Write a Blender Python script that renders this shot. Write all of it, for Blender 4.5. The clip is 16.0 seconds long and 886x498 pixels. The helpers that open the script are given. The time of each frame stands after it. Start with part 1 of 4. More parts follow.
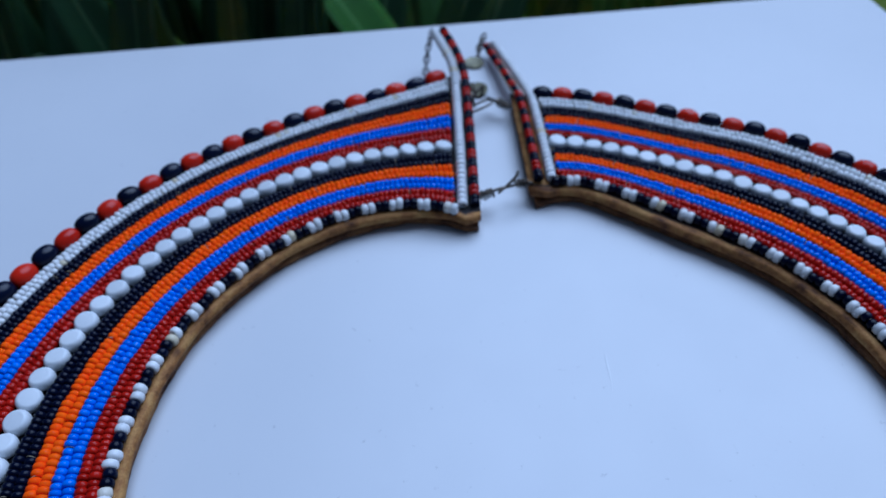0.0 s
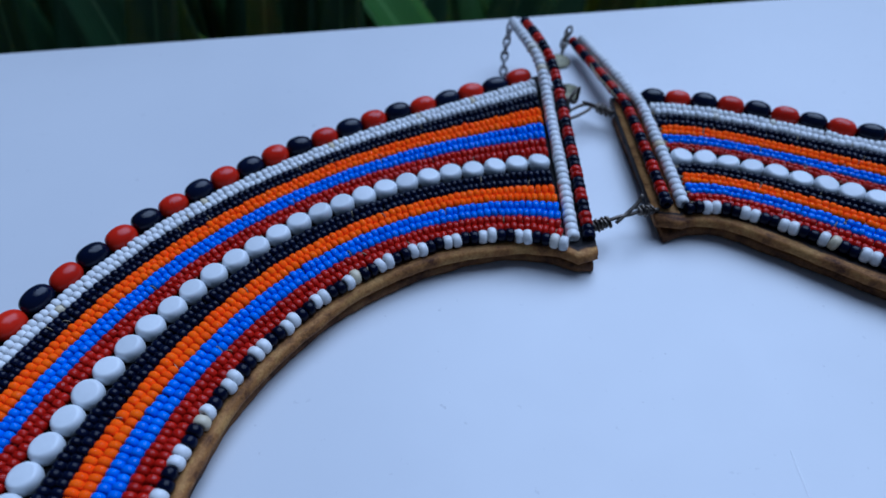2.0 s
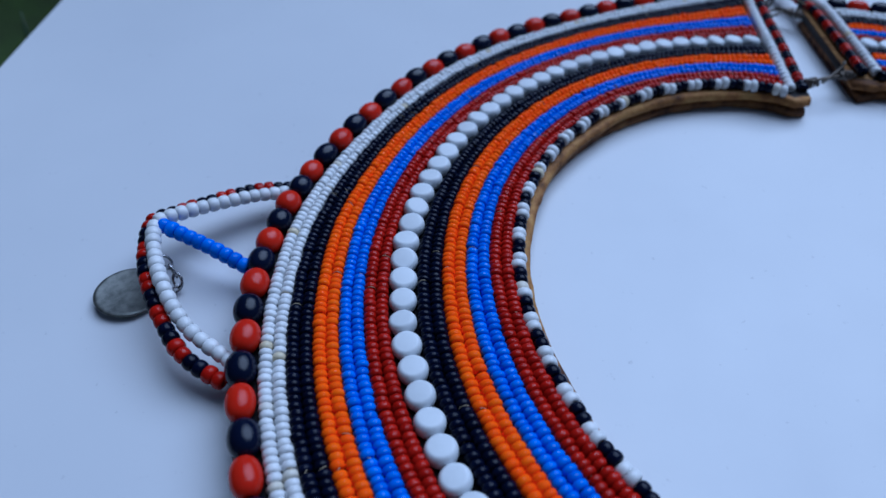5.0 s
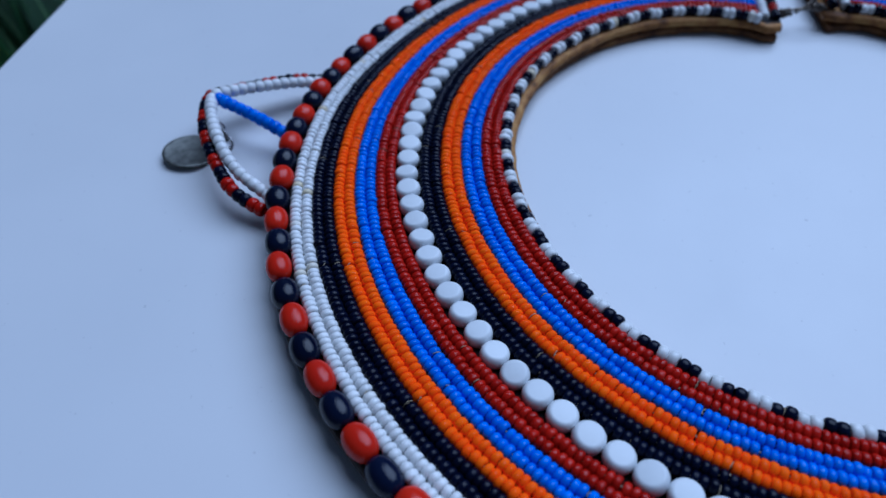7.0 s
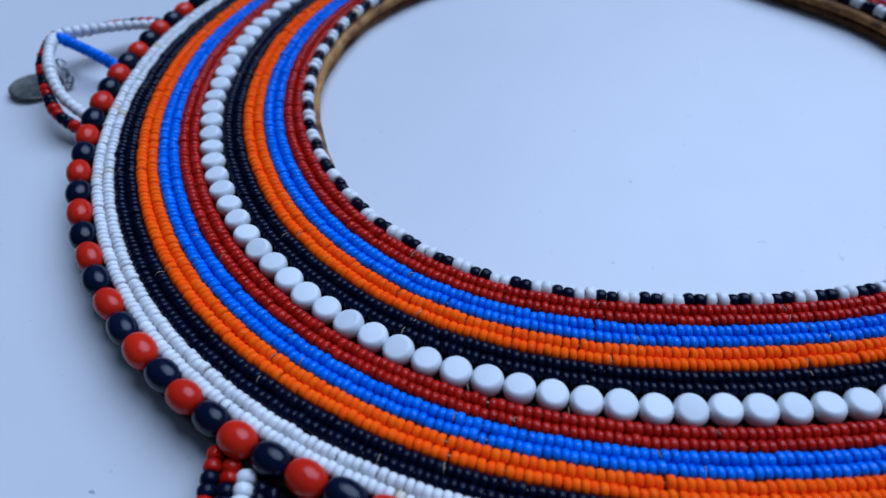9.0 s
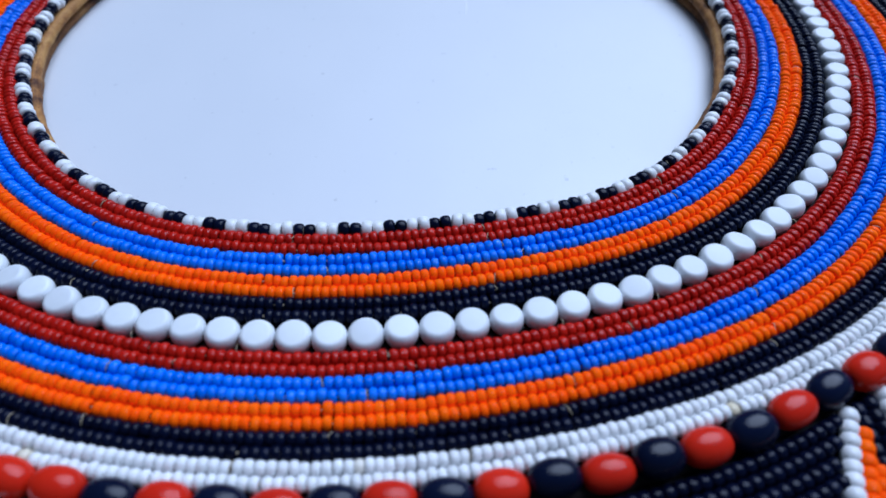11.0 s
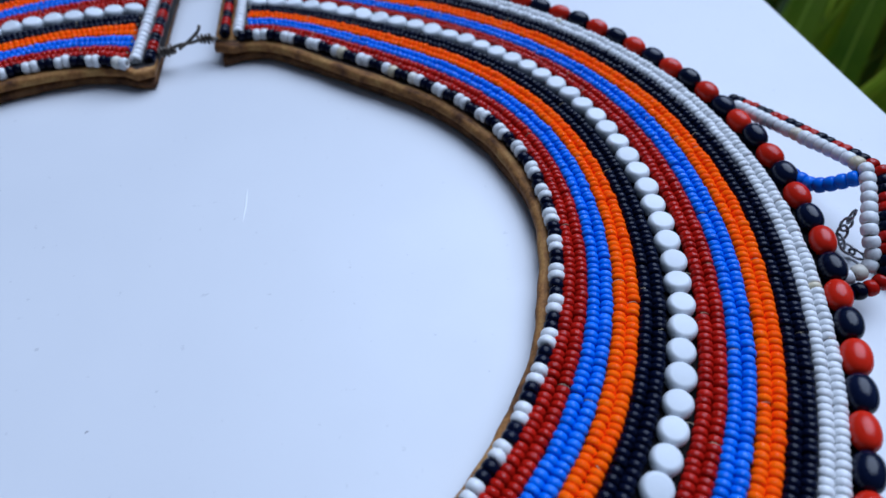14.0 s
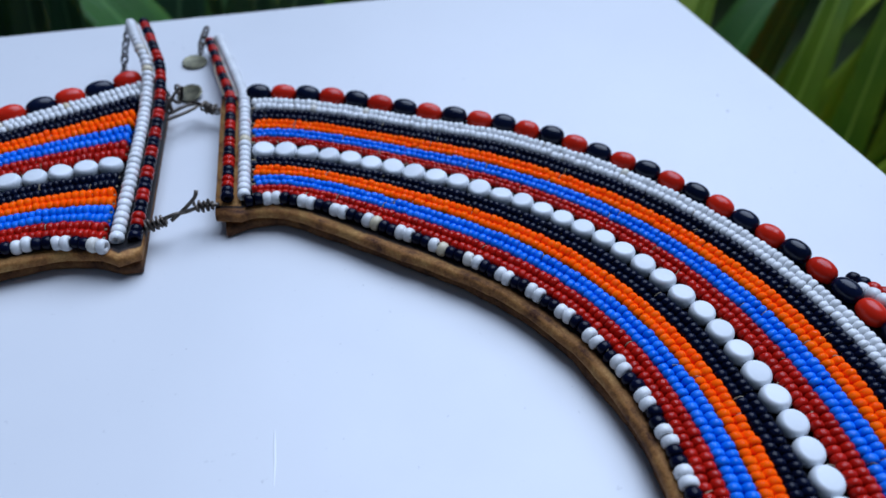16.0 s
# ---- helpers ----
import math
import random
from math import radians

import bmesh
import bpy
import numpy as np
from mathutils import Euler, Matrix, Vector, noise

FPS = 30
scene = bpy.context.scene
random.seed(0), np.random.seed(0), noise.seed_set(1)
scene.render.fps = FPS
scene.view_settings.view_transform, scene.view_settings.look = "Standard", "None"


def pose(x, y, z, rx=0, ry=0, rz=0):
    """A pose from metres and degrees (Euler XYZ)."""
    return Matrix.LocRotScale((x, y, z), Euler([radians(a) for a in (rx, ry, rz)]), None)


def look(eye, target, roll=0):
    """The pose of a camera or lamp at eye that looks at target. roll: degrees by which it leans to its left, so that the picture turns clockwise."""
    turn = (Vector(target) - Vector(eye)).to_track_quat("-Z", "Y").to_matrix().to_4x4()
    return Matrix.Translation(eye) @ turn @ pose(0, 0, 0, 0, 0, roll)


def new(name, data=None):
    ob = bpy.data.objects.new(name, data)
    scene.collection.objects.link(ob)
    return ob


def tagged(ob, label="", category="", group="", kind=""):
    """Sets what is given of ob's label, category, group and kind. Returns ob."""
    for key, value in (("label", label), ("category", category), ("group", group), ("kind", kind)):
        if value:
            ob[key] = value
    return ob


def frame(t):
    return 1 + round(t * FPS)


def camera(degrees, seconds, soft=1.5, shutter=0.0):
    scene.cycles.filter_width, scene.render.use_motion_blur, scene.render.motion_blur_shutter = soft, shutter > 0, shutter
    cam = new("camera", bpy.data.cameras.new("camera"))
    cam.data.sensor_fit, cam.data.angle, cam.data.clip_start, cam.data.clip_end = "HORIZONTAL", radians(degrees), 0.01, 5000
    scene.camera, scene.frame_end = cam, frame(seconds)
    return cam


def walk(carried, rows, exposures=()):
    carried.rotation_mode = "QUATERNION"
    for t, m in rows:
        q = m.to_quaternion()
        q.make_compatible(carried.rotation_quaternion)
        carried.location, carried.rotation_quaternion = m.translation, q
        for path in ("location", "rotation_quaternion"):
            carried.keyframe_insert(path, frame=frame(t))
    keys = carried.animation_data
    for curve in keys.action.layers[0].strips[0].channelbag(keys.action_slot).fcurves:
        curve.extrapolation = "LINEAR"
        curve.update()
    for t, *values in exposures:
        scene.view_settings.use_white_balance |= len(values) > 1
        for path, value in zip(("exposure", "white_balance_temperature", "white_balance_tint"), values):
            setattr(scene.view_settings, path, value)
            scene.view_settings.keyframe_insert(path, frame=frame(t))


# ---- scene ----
cam = camera(66.94, 16.0)
cam.data.dof.use_dof, cam.data.dof.focus_distance, cam.data.dof.aperture_fstop = True, 0.15, 13.0
UNIT = 0.05  # the path is kept in units of 5 cm
PATH = [
    (0, (0.1651, 0.5661, 3.0219), (-0.1253, 1.9258, 1.5841), -1.948),
    (0.5, (-0.0765, 0.9516, 2.7987), (-0.3944, 2.3074, 1.3152), -2.440),
    (1, (-0.2659, 1.3120, 2.5372), (-0.5846, 2.6619, 1.0553), -2.384),
    (1.5, (-0.4514, 1.3869, 2.5301), (-0.7537, 2.7613, 1.0713), -1.666),
    (2, (-0.4709, 1.2569, 2.4609), (-0.7956, 2.6526, 1.0211), -1.924),
    (2.5, (-0.5920, 1.0336, 2.4530), (-0.9368, 2.4203, 1.0107), -2.135),
    (3, (-0.7292, 0.7348, 2.4795), (-1.0799, 2.1345, 1.0536), -1.921),
    (3.5, (-0.9160, 0.2902, 2.4884), (-1.2752, 1.6894, 1.0846), -1.625),
    (4, (-1.1583, -0.0089, 2.4522), (-1.5168, 1.3786, 1.0572), -1.033),
    (4.5, (-1.4039, -0.2623, 2.3462), (-1.7947, 1.1237, 0.9582), -0.630),
    (7, (-0.9099, -1.3423, 2.4165), (-1.4155, -0.0445, 0.9812), -0.816),
    (7.5, (-0.6436, -1.4523, 2.3656), (-1.1675, -0.1545, 0.9369), -1.239),
    (8, (-0.2591, -1.5261, 2.4295), (-0.8080, -0.2408, 0.9988), -2.540),
    (10.5, (1.1163, -1.3978, 2.1327), (0.7559, -0.0963, 0.6575), -0.441),
    (11, (1.3428, -1.3063, 2.0759), (1.0512, 0.0113, 0.5997), 0.175),
    (11.5, (1.5706, -1.2056, 2.0643), (1.3665, 0.1290, 0.5887), 1.944),
    (12, (1.7300, -1.0360, 2.0870), (1.5470, 0.2908, 0.5920), 1.700),
    (12.5, (1.8309, -0.7796, 2.1063), (1.6817, 0.5261, 0.5987), 1.852),
    (13, (1.9097, -0.4130, 2.1063), (1.7949, 0.8780, 0.6118), 2.212),
    (13.5, (1.9269, -0.0048, 2.2400), (1.7789, 1.2802, 0.7581), 0.114),
    (14, (1.8738, 0.3396, 2.3721), (1.7368, 1.6680, 0.8833), -0.389),
    (14.5, (1.7875, 0.6666, 2.3883), (1.6742, 2.0203, 0.9204), -0.204),
    (15, (1.7900, 1.0310, 2.3830), (1.7246, 2.4023, 0.9290), 1.050),
    (15.5, (1.5862, 1.2774, 2.3234), (1.5348, 2.6950, 0.9134), 1.385),
    (16, (1.2498, 1.4281, 2.3972), (1.2370, 2.8540, 0.9948), 1.768),
]
EXPOSURE = [(0, -0.33, 5180, 9), (4.5, -0.42, 5170, 9), (7.5, -0.41, 5190, 9), (10.5, 0.12, 5680, 10), (12.4, 0.17, 5760, 10), (13.5, 0.07, 5800, 10), (16, 0.10, 5940, 10)]
walk(cam, [(t, look(UNIT * Vector(eye), UNIT * Vector(target), roll)) for t, eye, target, roll in PATH], EXPOSURE)

# ------------------------------------------------------------------ light
world = bpy.data.worlds.new("sky")
scene.world = world
world.use_nodes = True
wn = world.node_tree.nodes
sky = wn.new("ShaderNodeTexSky")
sky.sky_type = "NISHITA"
sky.sun_disc = False
sky.sun_elevation, sky.sun_rotation = radians(56), radians(21)
world.node_tree.links.new(sky.outputs[0], wn["Background"].inputs[0])
wn["Background"].inputs[1].default_value = 0.04
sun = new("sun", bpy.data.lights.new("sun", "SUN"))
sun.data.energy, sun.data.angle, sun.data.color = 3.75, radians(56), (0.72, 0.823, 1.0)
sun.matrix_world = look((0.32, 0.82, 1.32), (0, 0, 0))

# ------------------------------------------------------------------ materials


def material(name):
    m = bpy.data.materials.new(name)
    m.use_nodes = True
    nt = m.node_tree
    return m, nt.nodes, nt.links, nt.nodes["Principled BSDF"]


def node(nodes, kind, **values):
    n = nodes.new(kind)
    for key, value in values.items():
        n.inputs[key.replace("_", " ")].default_value = value
    return n


def one_random(nodes, links):
    """A random number for each bead, single or joined."""
    geo, ob = nodes.new("ShaderNodeNewGeometry"), nodes.new("ShaderNodeObjectInfo")
    add, fract = nodes.new("ShaderNodeMath"), nodes.new("ShaderNodeMath")
    add.operation, fract.operation = "ADD", "FRACT"
    links.new(geo.outputs["Random Per Island"], add.inputs[0])
    links.new(ob.outputs["Random"], add.inputs[1])
    links.new(add.outputs[0], fract.inputs[0])
    return fract.outputs[0]


def ramp(nodes, links, source, stops):
    r = nodes.new("ShaderNodeValToRGB")
    while len(r.color_ramp.elements) < len(stops):
        r.color_ramp.elements.new(0.5)
    for e, (at, col) in zip(r.color_ramp.elements, stops):
        e.position, e.color = at, (*col, 1)
    links.new(source, r.inputs[0])
    return r.outputs[0]


def bead_material(name, dark, light, rough=0.2, stain=None, scale=900, gloss=0.4):
    """Glass or glazed bead: colour differs a little from bead to bead, with fine blotches and waviness."""
    m, n, l, b = material(name)
    rnd = one_random(n, l)
    stops = [(0.0, dark), (1.0, light)] if stain is None else [(0.0, dark), (0.97, light), (0.985, stain), (1.0, stain)]
    base = ramp(n, l, rnd, stops)
    co = n.new("ShaderNodeTexCoord")
    noise_t = node(n, "ShaderNodeTexNoise", Scale=scale, Detail=3.0)
    l.new(co.outputs["Object"], noise_t.inputs["Vector"])
    mix = n.new("ShaderNodeMix")
    mix.data_type, mix.blend_type = "RGBA", "MULTIPLY"
    mix.inputs["Factor"].default_value = 0.1
    l.new(base, mix.inputs[6])
    l.new(ramp(n, l, noise_t.outputs["Fac"], [(0.3, (0.55, 0.55, 0.55)), (0.65, (1, 1, 1))]), mix.inputs[7])
    l.new(mix.outputs[2], b.inputs["Base Color"])
    mr = n.new("ShaderNodeMapRange")
    mr.inputs["To Min"].default_value, mr.inputs["To Max"].default_value = rough * 0.7, rough * 1.5
    l.new(noise_t.outputs["Fac"], mr.inputs["Value"])
    l.new(mr.outputs[0], b.inputs["Roughness"])
    wav = node(n, "ShaderNodeTexNoise", Scale=scale * 0.45, Detail=1.0)
    l.new(co.outputs["Object"], wav.inputs["Vector"])
    bump = node(n, "ShaderNodeBump", Strength=0.07, Distance=0.0004)
    l.new(wav.outputs["Fac"], bump.inputs["Height"])
    l.new(bump.outputs[0], b.inputs["Normal"])
    b.inputs["Specular IOR Level"].default_value = gloss
    return m


MAT_RED = bead_material("dark_red_bead_glass", (0.32, 0.005, 0.002), (0.47, 0.010, 0.004), 0.10, gloss=0.2)
MAT_BLUE = bead_material("blue_bead_glass", (0.010, 0.130, 0.68), (0.022, 0.18, 0.82), 0.12, gloss=0.17)
MAT_ORANGE = bead_material("orange_bead_glass", (1.0, 0.082, 0.0), (1.0, 0.125, 0.0), 0.12, gloss=0.05)
MAT_BLACK = bead_material("black_bead_glass", (0.002, 0.003, 0.012), (0.003, 0.005, 0.020), 0.08, gloss=0.13)
MAT_WHITE = bead_material("white_bead_glass", (0.67, 0.68, 0.69), (0.77, 0.78, 0.79), 0.3, (0.62, 0.54, 0.38))
MAT_DISC = bead_material("white_disc_glaze", (0.64, 0.67, 0.70), (0.72, 0.75, 0.78), 0.4, None, 500)
MAT_SCARLET = bead_material("scarlet_oval_glaze", (0.48, 0.014, 0.005), (0.60, 0.020, 0.006), 0.05, None, 350, 0.24)
MAT_NAVY = bead_material("black_oval_glaze", (0.002, 0.004, 0.016), (0.004, 0.007, 0.026), 0.04, None, 350, 0.24)


def leather_material(name, low, mid, high, stain=0.0):
    """Raw leather edge: streaks that run along it, blotches, fine fibre and dark dye that has crept over."""
    m, n, l, b = material(name)
    uv, co = n.new("ShaderNodeUVMap"), n.new("ShaderNodeTexCoord")
    mapping = n.new("ShaderNodeMapping")
    mapping.inputs["Scale"].default_value = (4.5, 26.0, 1.0)
    l.new(uv.outputs[0], mapping.inputs["Vector"])
    streak = node(n, "ShaderNodeTexNoise", Scale=1.0, Detail=5.0, Roughness=0.65)
    l.new(mapping.outputs[0], streak.inputs["Vector"])
    big = node(n, "ShaderNodeTexNoise", Scale=95.0, Detail=7.0, Roughness=0.72)
    fine = node(n, "ShaderNodeTexNoise", Scale=1800.0, Detail=3.0)
    for t in (big, fine):
        l.new(co.outputs["Object"], t.inputs["Vector"])
    both = n.new("ShaderNodeMath")
    both.operation = "MULTIPLY_ADD"
    both.inputs[1].default_value = 0.32
    half = n.new("ShaderNodeMath")
    half.operation = "MULTIPLY"
    half.inputs[1].default_value = 0.68
    l.new(big.outputs["Fac"], half.inputs[0])
    l.new(streak.outputs["Fac"], both.inputs[0])
    l.new(half.outputs[0], both.inputs[2])
    col = ramp(n, l, both.outputs[0], [(0.40, low), (0.50, mid), (0.66, high)])
    mix = n.new("ShaderNodeMix")
    mix.data_type, mix.blend_type = "RGBA", "MULTIPLY"
    mix.inputs["Factor"].default_value = 0.6
    l.new(col, mix.inputs[6])
    l.new(ramp(n, l, fine.outputs["Fac"], [(0.3, (0.5, 0.46, 0.42)), (0.65, (1, 1, 1))]), mix.inputs[7])
    last = mix.outputs[2]
    if stain:
        # the black dye of the top runs over the edge in uneven tongues
        sep = n.new("ShaderNodeSeparateXYZ")
        l.new(uv.outputs[0], sep.inputs[0])
        reach = n.new("ShaderNodeMath")
        reach.operation = "MULTIPLY_ADD"
        reach.inputs[1].default_value = 0.075
        l.new(big.outputs["Fac"], reach.inputs[0])
        l.new(sep.outputs[1], reach.inputs[2])
        dye = n.new("ShaderNodeMix")
        dye.data_type = "RGBA"
        l.new(ramp(n, l, reach.outputs[0], [(stain, (0, 0, 0)), (stain + 0.014, (1, 1, 1))]), dye.inputs["Factor"])
        l.new(last, dye.inputs[6])
        dye.inputs[7].default_value = (0.016, 0.010, 0.009, 1)
        last = dye.outputs[2]
    l.new(last, b.inputs["Base Color"])
    b.inputs["Roughness"].default_value = 0.7
    b.inputs["Specular IOR Level"].default_value = 0.3
    bump = node(n, "ShaderNodeBump", Strength=0.6, Distance=0.0004)
    l.new(both.outputs[0], bump.inputs["Height"])
    bump2 = node(n, "ShaderNodeBump", Strength=0.35, Distance=0.0003)
    l.new(fine.outputs["Fac"], bump2.inputs["Height"])
    l.new(bump.outputs[0], bump2.inputs["Normal"])
    l.new(bump2.outputs[0], b.inputs["Normal"])
    return m


MAT_LEATHER = leather_material("tan_leather", (0.075, 0.024, 0.009), (0.35, 0.155, 0.043), (0.62, 0.36, 0.115), 0.084)
MAT_RAW = leather_material("raw_leather_corner", (0.10, 0.034, 0.010), (0.40, 0.19, 0.055), (0.66, 0.40, 0.14))
MAT_LINING = leather_material("brown_leather_lining", (0.04, 0.014, 0.007), (0.20, 0.085, 0.03), (0.38, 0.20, 0.07))
MAT_STAIN = leather_material("black_dyed_leather", (0.004, 0.004, 0.006), (0.008, 0.007, 0.009), (0.018, 0.014, 0.013))

MAT_STAIN.node_tree.nodes["Principled BSDF"].inputs["Specular IOR Level"].default_value = 0.15

# table paint
MAT_TABLE, n, l, b = material("white_painted_board")
co = n.new("ShaderNodeTexCoord")
cloud = node(n, "ShaderNodeTexNoise", Scale=9.0, Detail=4.0)
speck = node(n, "ShaderNodeTexNoise", Scale=420.0, Detail=3.0)
grain = node(n, "ShaderNodeTexNoise", Scale=60.0, Detail=6.0, Roughness=0.7)
for t in (cloud, speck, grain):
    l.new(co.outputs["Object"], t.inputs["Vector"])
tone = ramp(n, l, cloud.outputs["Fac"], [(0.3, (0.59, 0.605, 0.635)), (0.7, (0.645, 0.655, 0.68))])
mix = n.new("ShaderNodeMix")
mix.data_type, mix.blend_type = "RGBA", "MULTIPLY"
mix.inputs["Factor"].default_value = 0.7
l.new(tone, mix.inputs[6])
l.new(ramp(n, l, speck.outputs["Fac"], [(0.22, (0.72, 0.72, 0.74)), (0.30, (1, 1, 1))]), mix.inputs[7])
l.new(mix.outputs[2], b.inputs["Base Color"])
mr = n.new("ShaderNodeMapRange")
mr.inputs["To Min"].default_value, mr.inputs["To Max"].default_value = 0.3, 0.5
l.new(grain.outputs["Fac"], mr.inputs["Value"])
l.new(mr.outputs[0], b.inputs["Roughness"])
bump = node(n, "ShaderNodeBump", Strength=0.05, Distance=0.001)
l.new(grain.outputs["Fac"], bump.inputs["Height"])
l.new(bump.outputs[0], b.inputs["Normal"])


def metal_material(name, dark, light, rough):
    m, n, l, b = material(name)
    co = n.new("ShaderNodeTexCoord")
    t = node(n, "ShaderNodeTexNoise", Scale=350.0, Detail=5.0, Roughness=0.7)
    l.new(co.outputs["Object"], t.inputs["Vector"])
    l.new(ramp(n, l, t.outputs["Fac"], [(0.35, dark), (0.62, light)]), b.inputs["Base Color"])
    b.inputs["Metallic"].default_value = 0.9
    mr = n.new("ShaderNodeMapRange")
    mr.inputs["To Min"].default_value, mr.inputs["To Max"].default_value = rough * 0.8, rough * 1.4
    l.new(t.outputs["Fac"], mr.inputs["Value"])
    l.new(mr.outputs[0], b.inputs["Roughness"])
    return m


MAT_WIRE = metal_material("tarnished_wire", (0.05, 0.04, 0.035), (0.22, 0.19, 0.16), 0.4)
MAT_STEEL = metal_material("steel_chain", (0.2, 0.2, 0.21), (0.5, 0.5, 0.52), 0.25)
MAT_MEDAL = metal_material("dull_metal_medal", (0.11, 0.115, 0.11), (0.22, 0.225, 0.21), 0.45)
MAT_BRASS = metal_material("tarnished_brass_medal", (0.06, 0.06, 0.045), (0.19, 0.18, 0.12), 0.45)

MAT_THREAD, n, l, b = material("beige_thread")
t = node(n, "ShaderNodeTexNoise", Scale=2500.0, Detail=2.0)
l.new(ramp(n, l, t.outputs["Fac"], [(0.3, (0.34, 0.27, 0.17)), (0.7, (0.60, 0.51, 0.36))]), b.inputs["Base Color"])
b.inputs["Roughness"].default_value = 0.8


def leaf_material(name, dark, light, rib, rough=0.42, through_share=0.45):
    m, n, l, b = material(name)
    uv = n.new("ShaderNodeUVMap")
    sep = n.new("ShaderNodeSeparateXYZ")
    l.new(uv.outputs[0], sep.inputs[0])
    co = n.new("ShaderNodeTexCoord")
    blot = node(n, "ShaderNodeTexNoise", Scale=14.0, Detail=4.0)
    l.new(co.outputs["Object"], blot.inputs["Vector"])
    wave = n.new("ShaderNodeTexWave")
    wave.bands_direction = "X"
    wave.inputs["Scale"].default_value, wave.inputs["Distortion"].default_value = 5.0, 0.6
    l.new(uv.outputs[0], wave.inputs["Vector"])
    ob = n.new("ShaderNodeObjectInfo")
    mixv = n.new("ShaderNodeMath")
    mixv.operation = "MULTIPLY_ADD"
    mixv.inputs[1].default_value, mixv.inputs[2].default_value = 0.7, -0.15
    l.new(ob.outputs["Random"], mixv.inputs[0])
    add = n.new("ShaderNodeMath")
    l.new(mixv.outputs[0], add.inputs[0])
    l.new(blot.outputs["Fac"], add.inputs[1])
    sub = n.new("ShaderNodeMath")
    sub.operation = "MULTIPLY"
    sub.inputs[1].default_value = 0.62
    l.new(add.outputs[0], sub.inputs[0])
    col = ramp(n, l, sub.outputs[0], [(0.15, dark), (0.75, light)])
    mixw = n.new("ShaderNodeMix")
    mixw.data_type, mixw.blend_type = "RGBA", "MULTIPLY"
    mixw.inputs["Factor"].default_value = 0.3
    l.new(col, mixw.inputs[6])
    l.new(wave.outputs["Color"], mixw.inputs[7])
    mid = n.new("ShaderNodeMath")
    mid.operation = "COMPARE"
    mid.inputs[1].default_value, mid.inputs[2].default_value = 0.5, 0.03
    l.new(sep.outputs[0], mid.inputs[0])
    mixr = n.new("ShaderNodeMix")
    mixr.data_type = "RGBA"
    l.new(mid.outputs[0], mixr.inputs["Factor"])
    l.new(mixw.outputs[2], mixr.inputs[6])
    mixr.inputs[7].default_value = (*rib, 1)
    l.new(mixr.outputs[2], b.inputs["Base Color"])
    b.inputs["Roughness"].default_value = rough
    b.inputs["Subsurface Weight"].default_value = 0.08
    bump = node(n, "ShaderNodeBump", Strength=0.25, Distance=0.002)
    l.new(wave.outputs["Fac"], bump.inputs["Height"])
    l.new(bump.outputs[0], b.inputs["Normal"])
    # thin blades let light through
    glow = n.new("ShaderNodeBsdfTranslucent")
    tint = n.new("ShaderNodeMix")
    tint.data_type, tint.blend_type = "RGBA", "MULTIPLY"
    tint.inputs["Factor"].default_value = 1.0
    l.new(mixr.outputs[2], tint.inputs[6])
    tint.inputs[7].default_value = (1.0, 0.95, 0.35, 1)
    l.new(tint.outputs[2], glow.inputs["Color"])
    blend = n.new("ShaderNodeMixShader")
    blend.inputs[0].default_value = through_share
    l.new(b.outputs[0], blend.inputs[1])
    l.new(glow.outputs[0], blend.inputs[2])
    l.new(blend.outputs[0], n["Material Output"].inputs["Surface"])
    return m


MAT_LEAF_DARK = leaf_material("dark_green_leaf", (0.006, 0.035, 0.012), (0.022, 0.085, 0.026), (0.07, 0.15, 0.06), 0.42, 0.12)
MAT_LEAF_BROAD = leaf_material("broad_green_leaf", (0.02, 0.085, 0.012), (0.06, 0.19, 0.03), (0.10, 0.24, 0.06), 0.36, 0.25)
MAT_LEAF_MID = leaf_material("mid_green_leaf", (0.04, 0.13, 0.012), (0.15, 0.32, 0.035), (0.18, 0.34, 0.06))
MAT_LEAF_LIGHT = leaf_material("yellow_green_leaf", (0.16, 0.34, 0.012), (0.60, 0.74, 0.05), (0.50, 0.68, 0.09), 0.4, 0.55)

MAT_GROUND, n, l, b = material("grassy_ground")
co = n.new("ShaderNodeTexCoord")
g1 = node(n, "ShaderNodeTexNoise", Scale=3.0, Detail=8.0, Roughness=0.7)
g2 = node(n, "ShaderNodeTexNoise", Scale=90.0, Detail=6.0, Roughness=0.75)
for t in (g1, g2):
    l.new(co.outputs["Object"], t.inputs["Vector"])
soil = ramp(n, l, g1.outputs["Fac"], [(0.35, (0.035, 0.05, 0.012)), (0.65, (0.07, 0.14, 0.02))])
mix = n.new("ShaderNodeMix")
mix.data_type, mix.blend_type = "RGBA", "MULTIPLY"
mix.inputs["Factor"].default_value = 0.8
l.new(soil, mix.inputs[6])
l.new(ramp(n, l, g2.outputs["Fac"], [(0.3, (0.2, 0.2, 0.2)), (0.7, (1, 1, 1))]), mix.inputs[7])
l.new(mix.outputs[2], b.inputs["Base Color"])
b.inputs["Roughness"].default_value = 0.9

# ------------------------------------------------------------------ helpers
U = UNIT


def mesh_of(name, verts, faces, mats, smooth=True, face_mats=None):
    me = bpy.data.meshes.new(name)
    me.from_pydata([tuple(v) for v in verts], [], [tuple(int(i) for i in f) for f in faces])
    for m in mats if isinstance(mats, (list, tuple)) else [mats]:
        me.materials.append(m)
    if smooth:
        me.polygons.foreach_set("use_smooth", [True] * len(me.polygons))
    if face_mats is not None:
        me.polygons.foreach_set("material_index", [int(i) for i in face_mats])
    me.update()
    return me


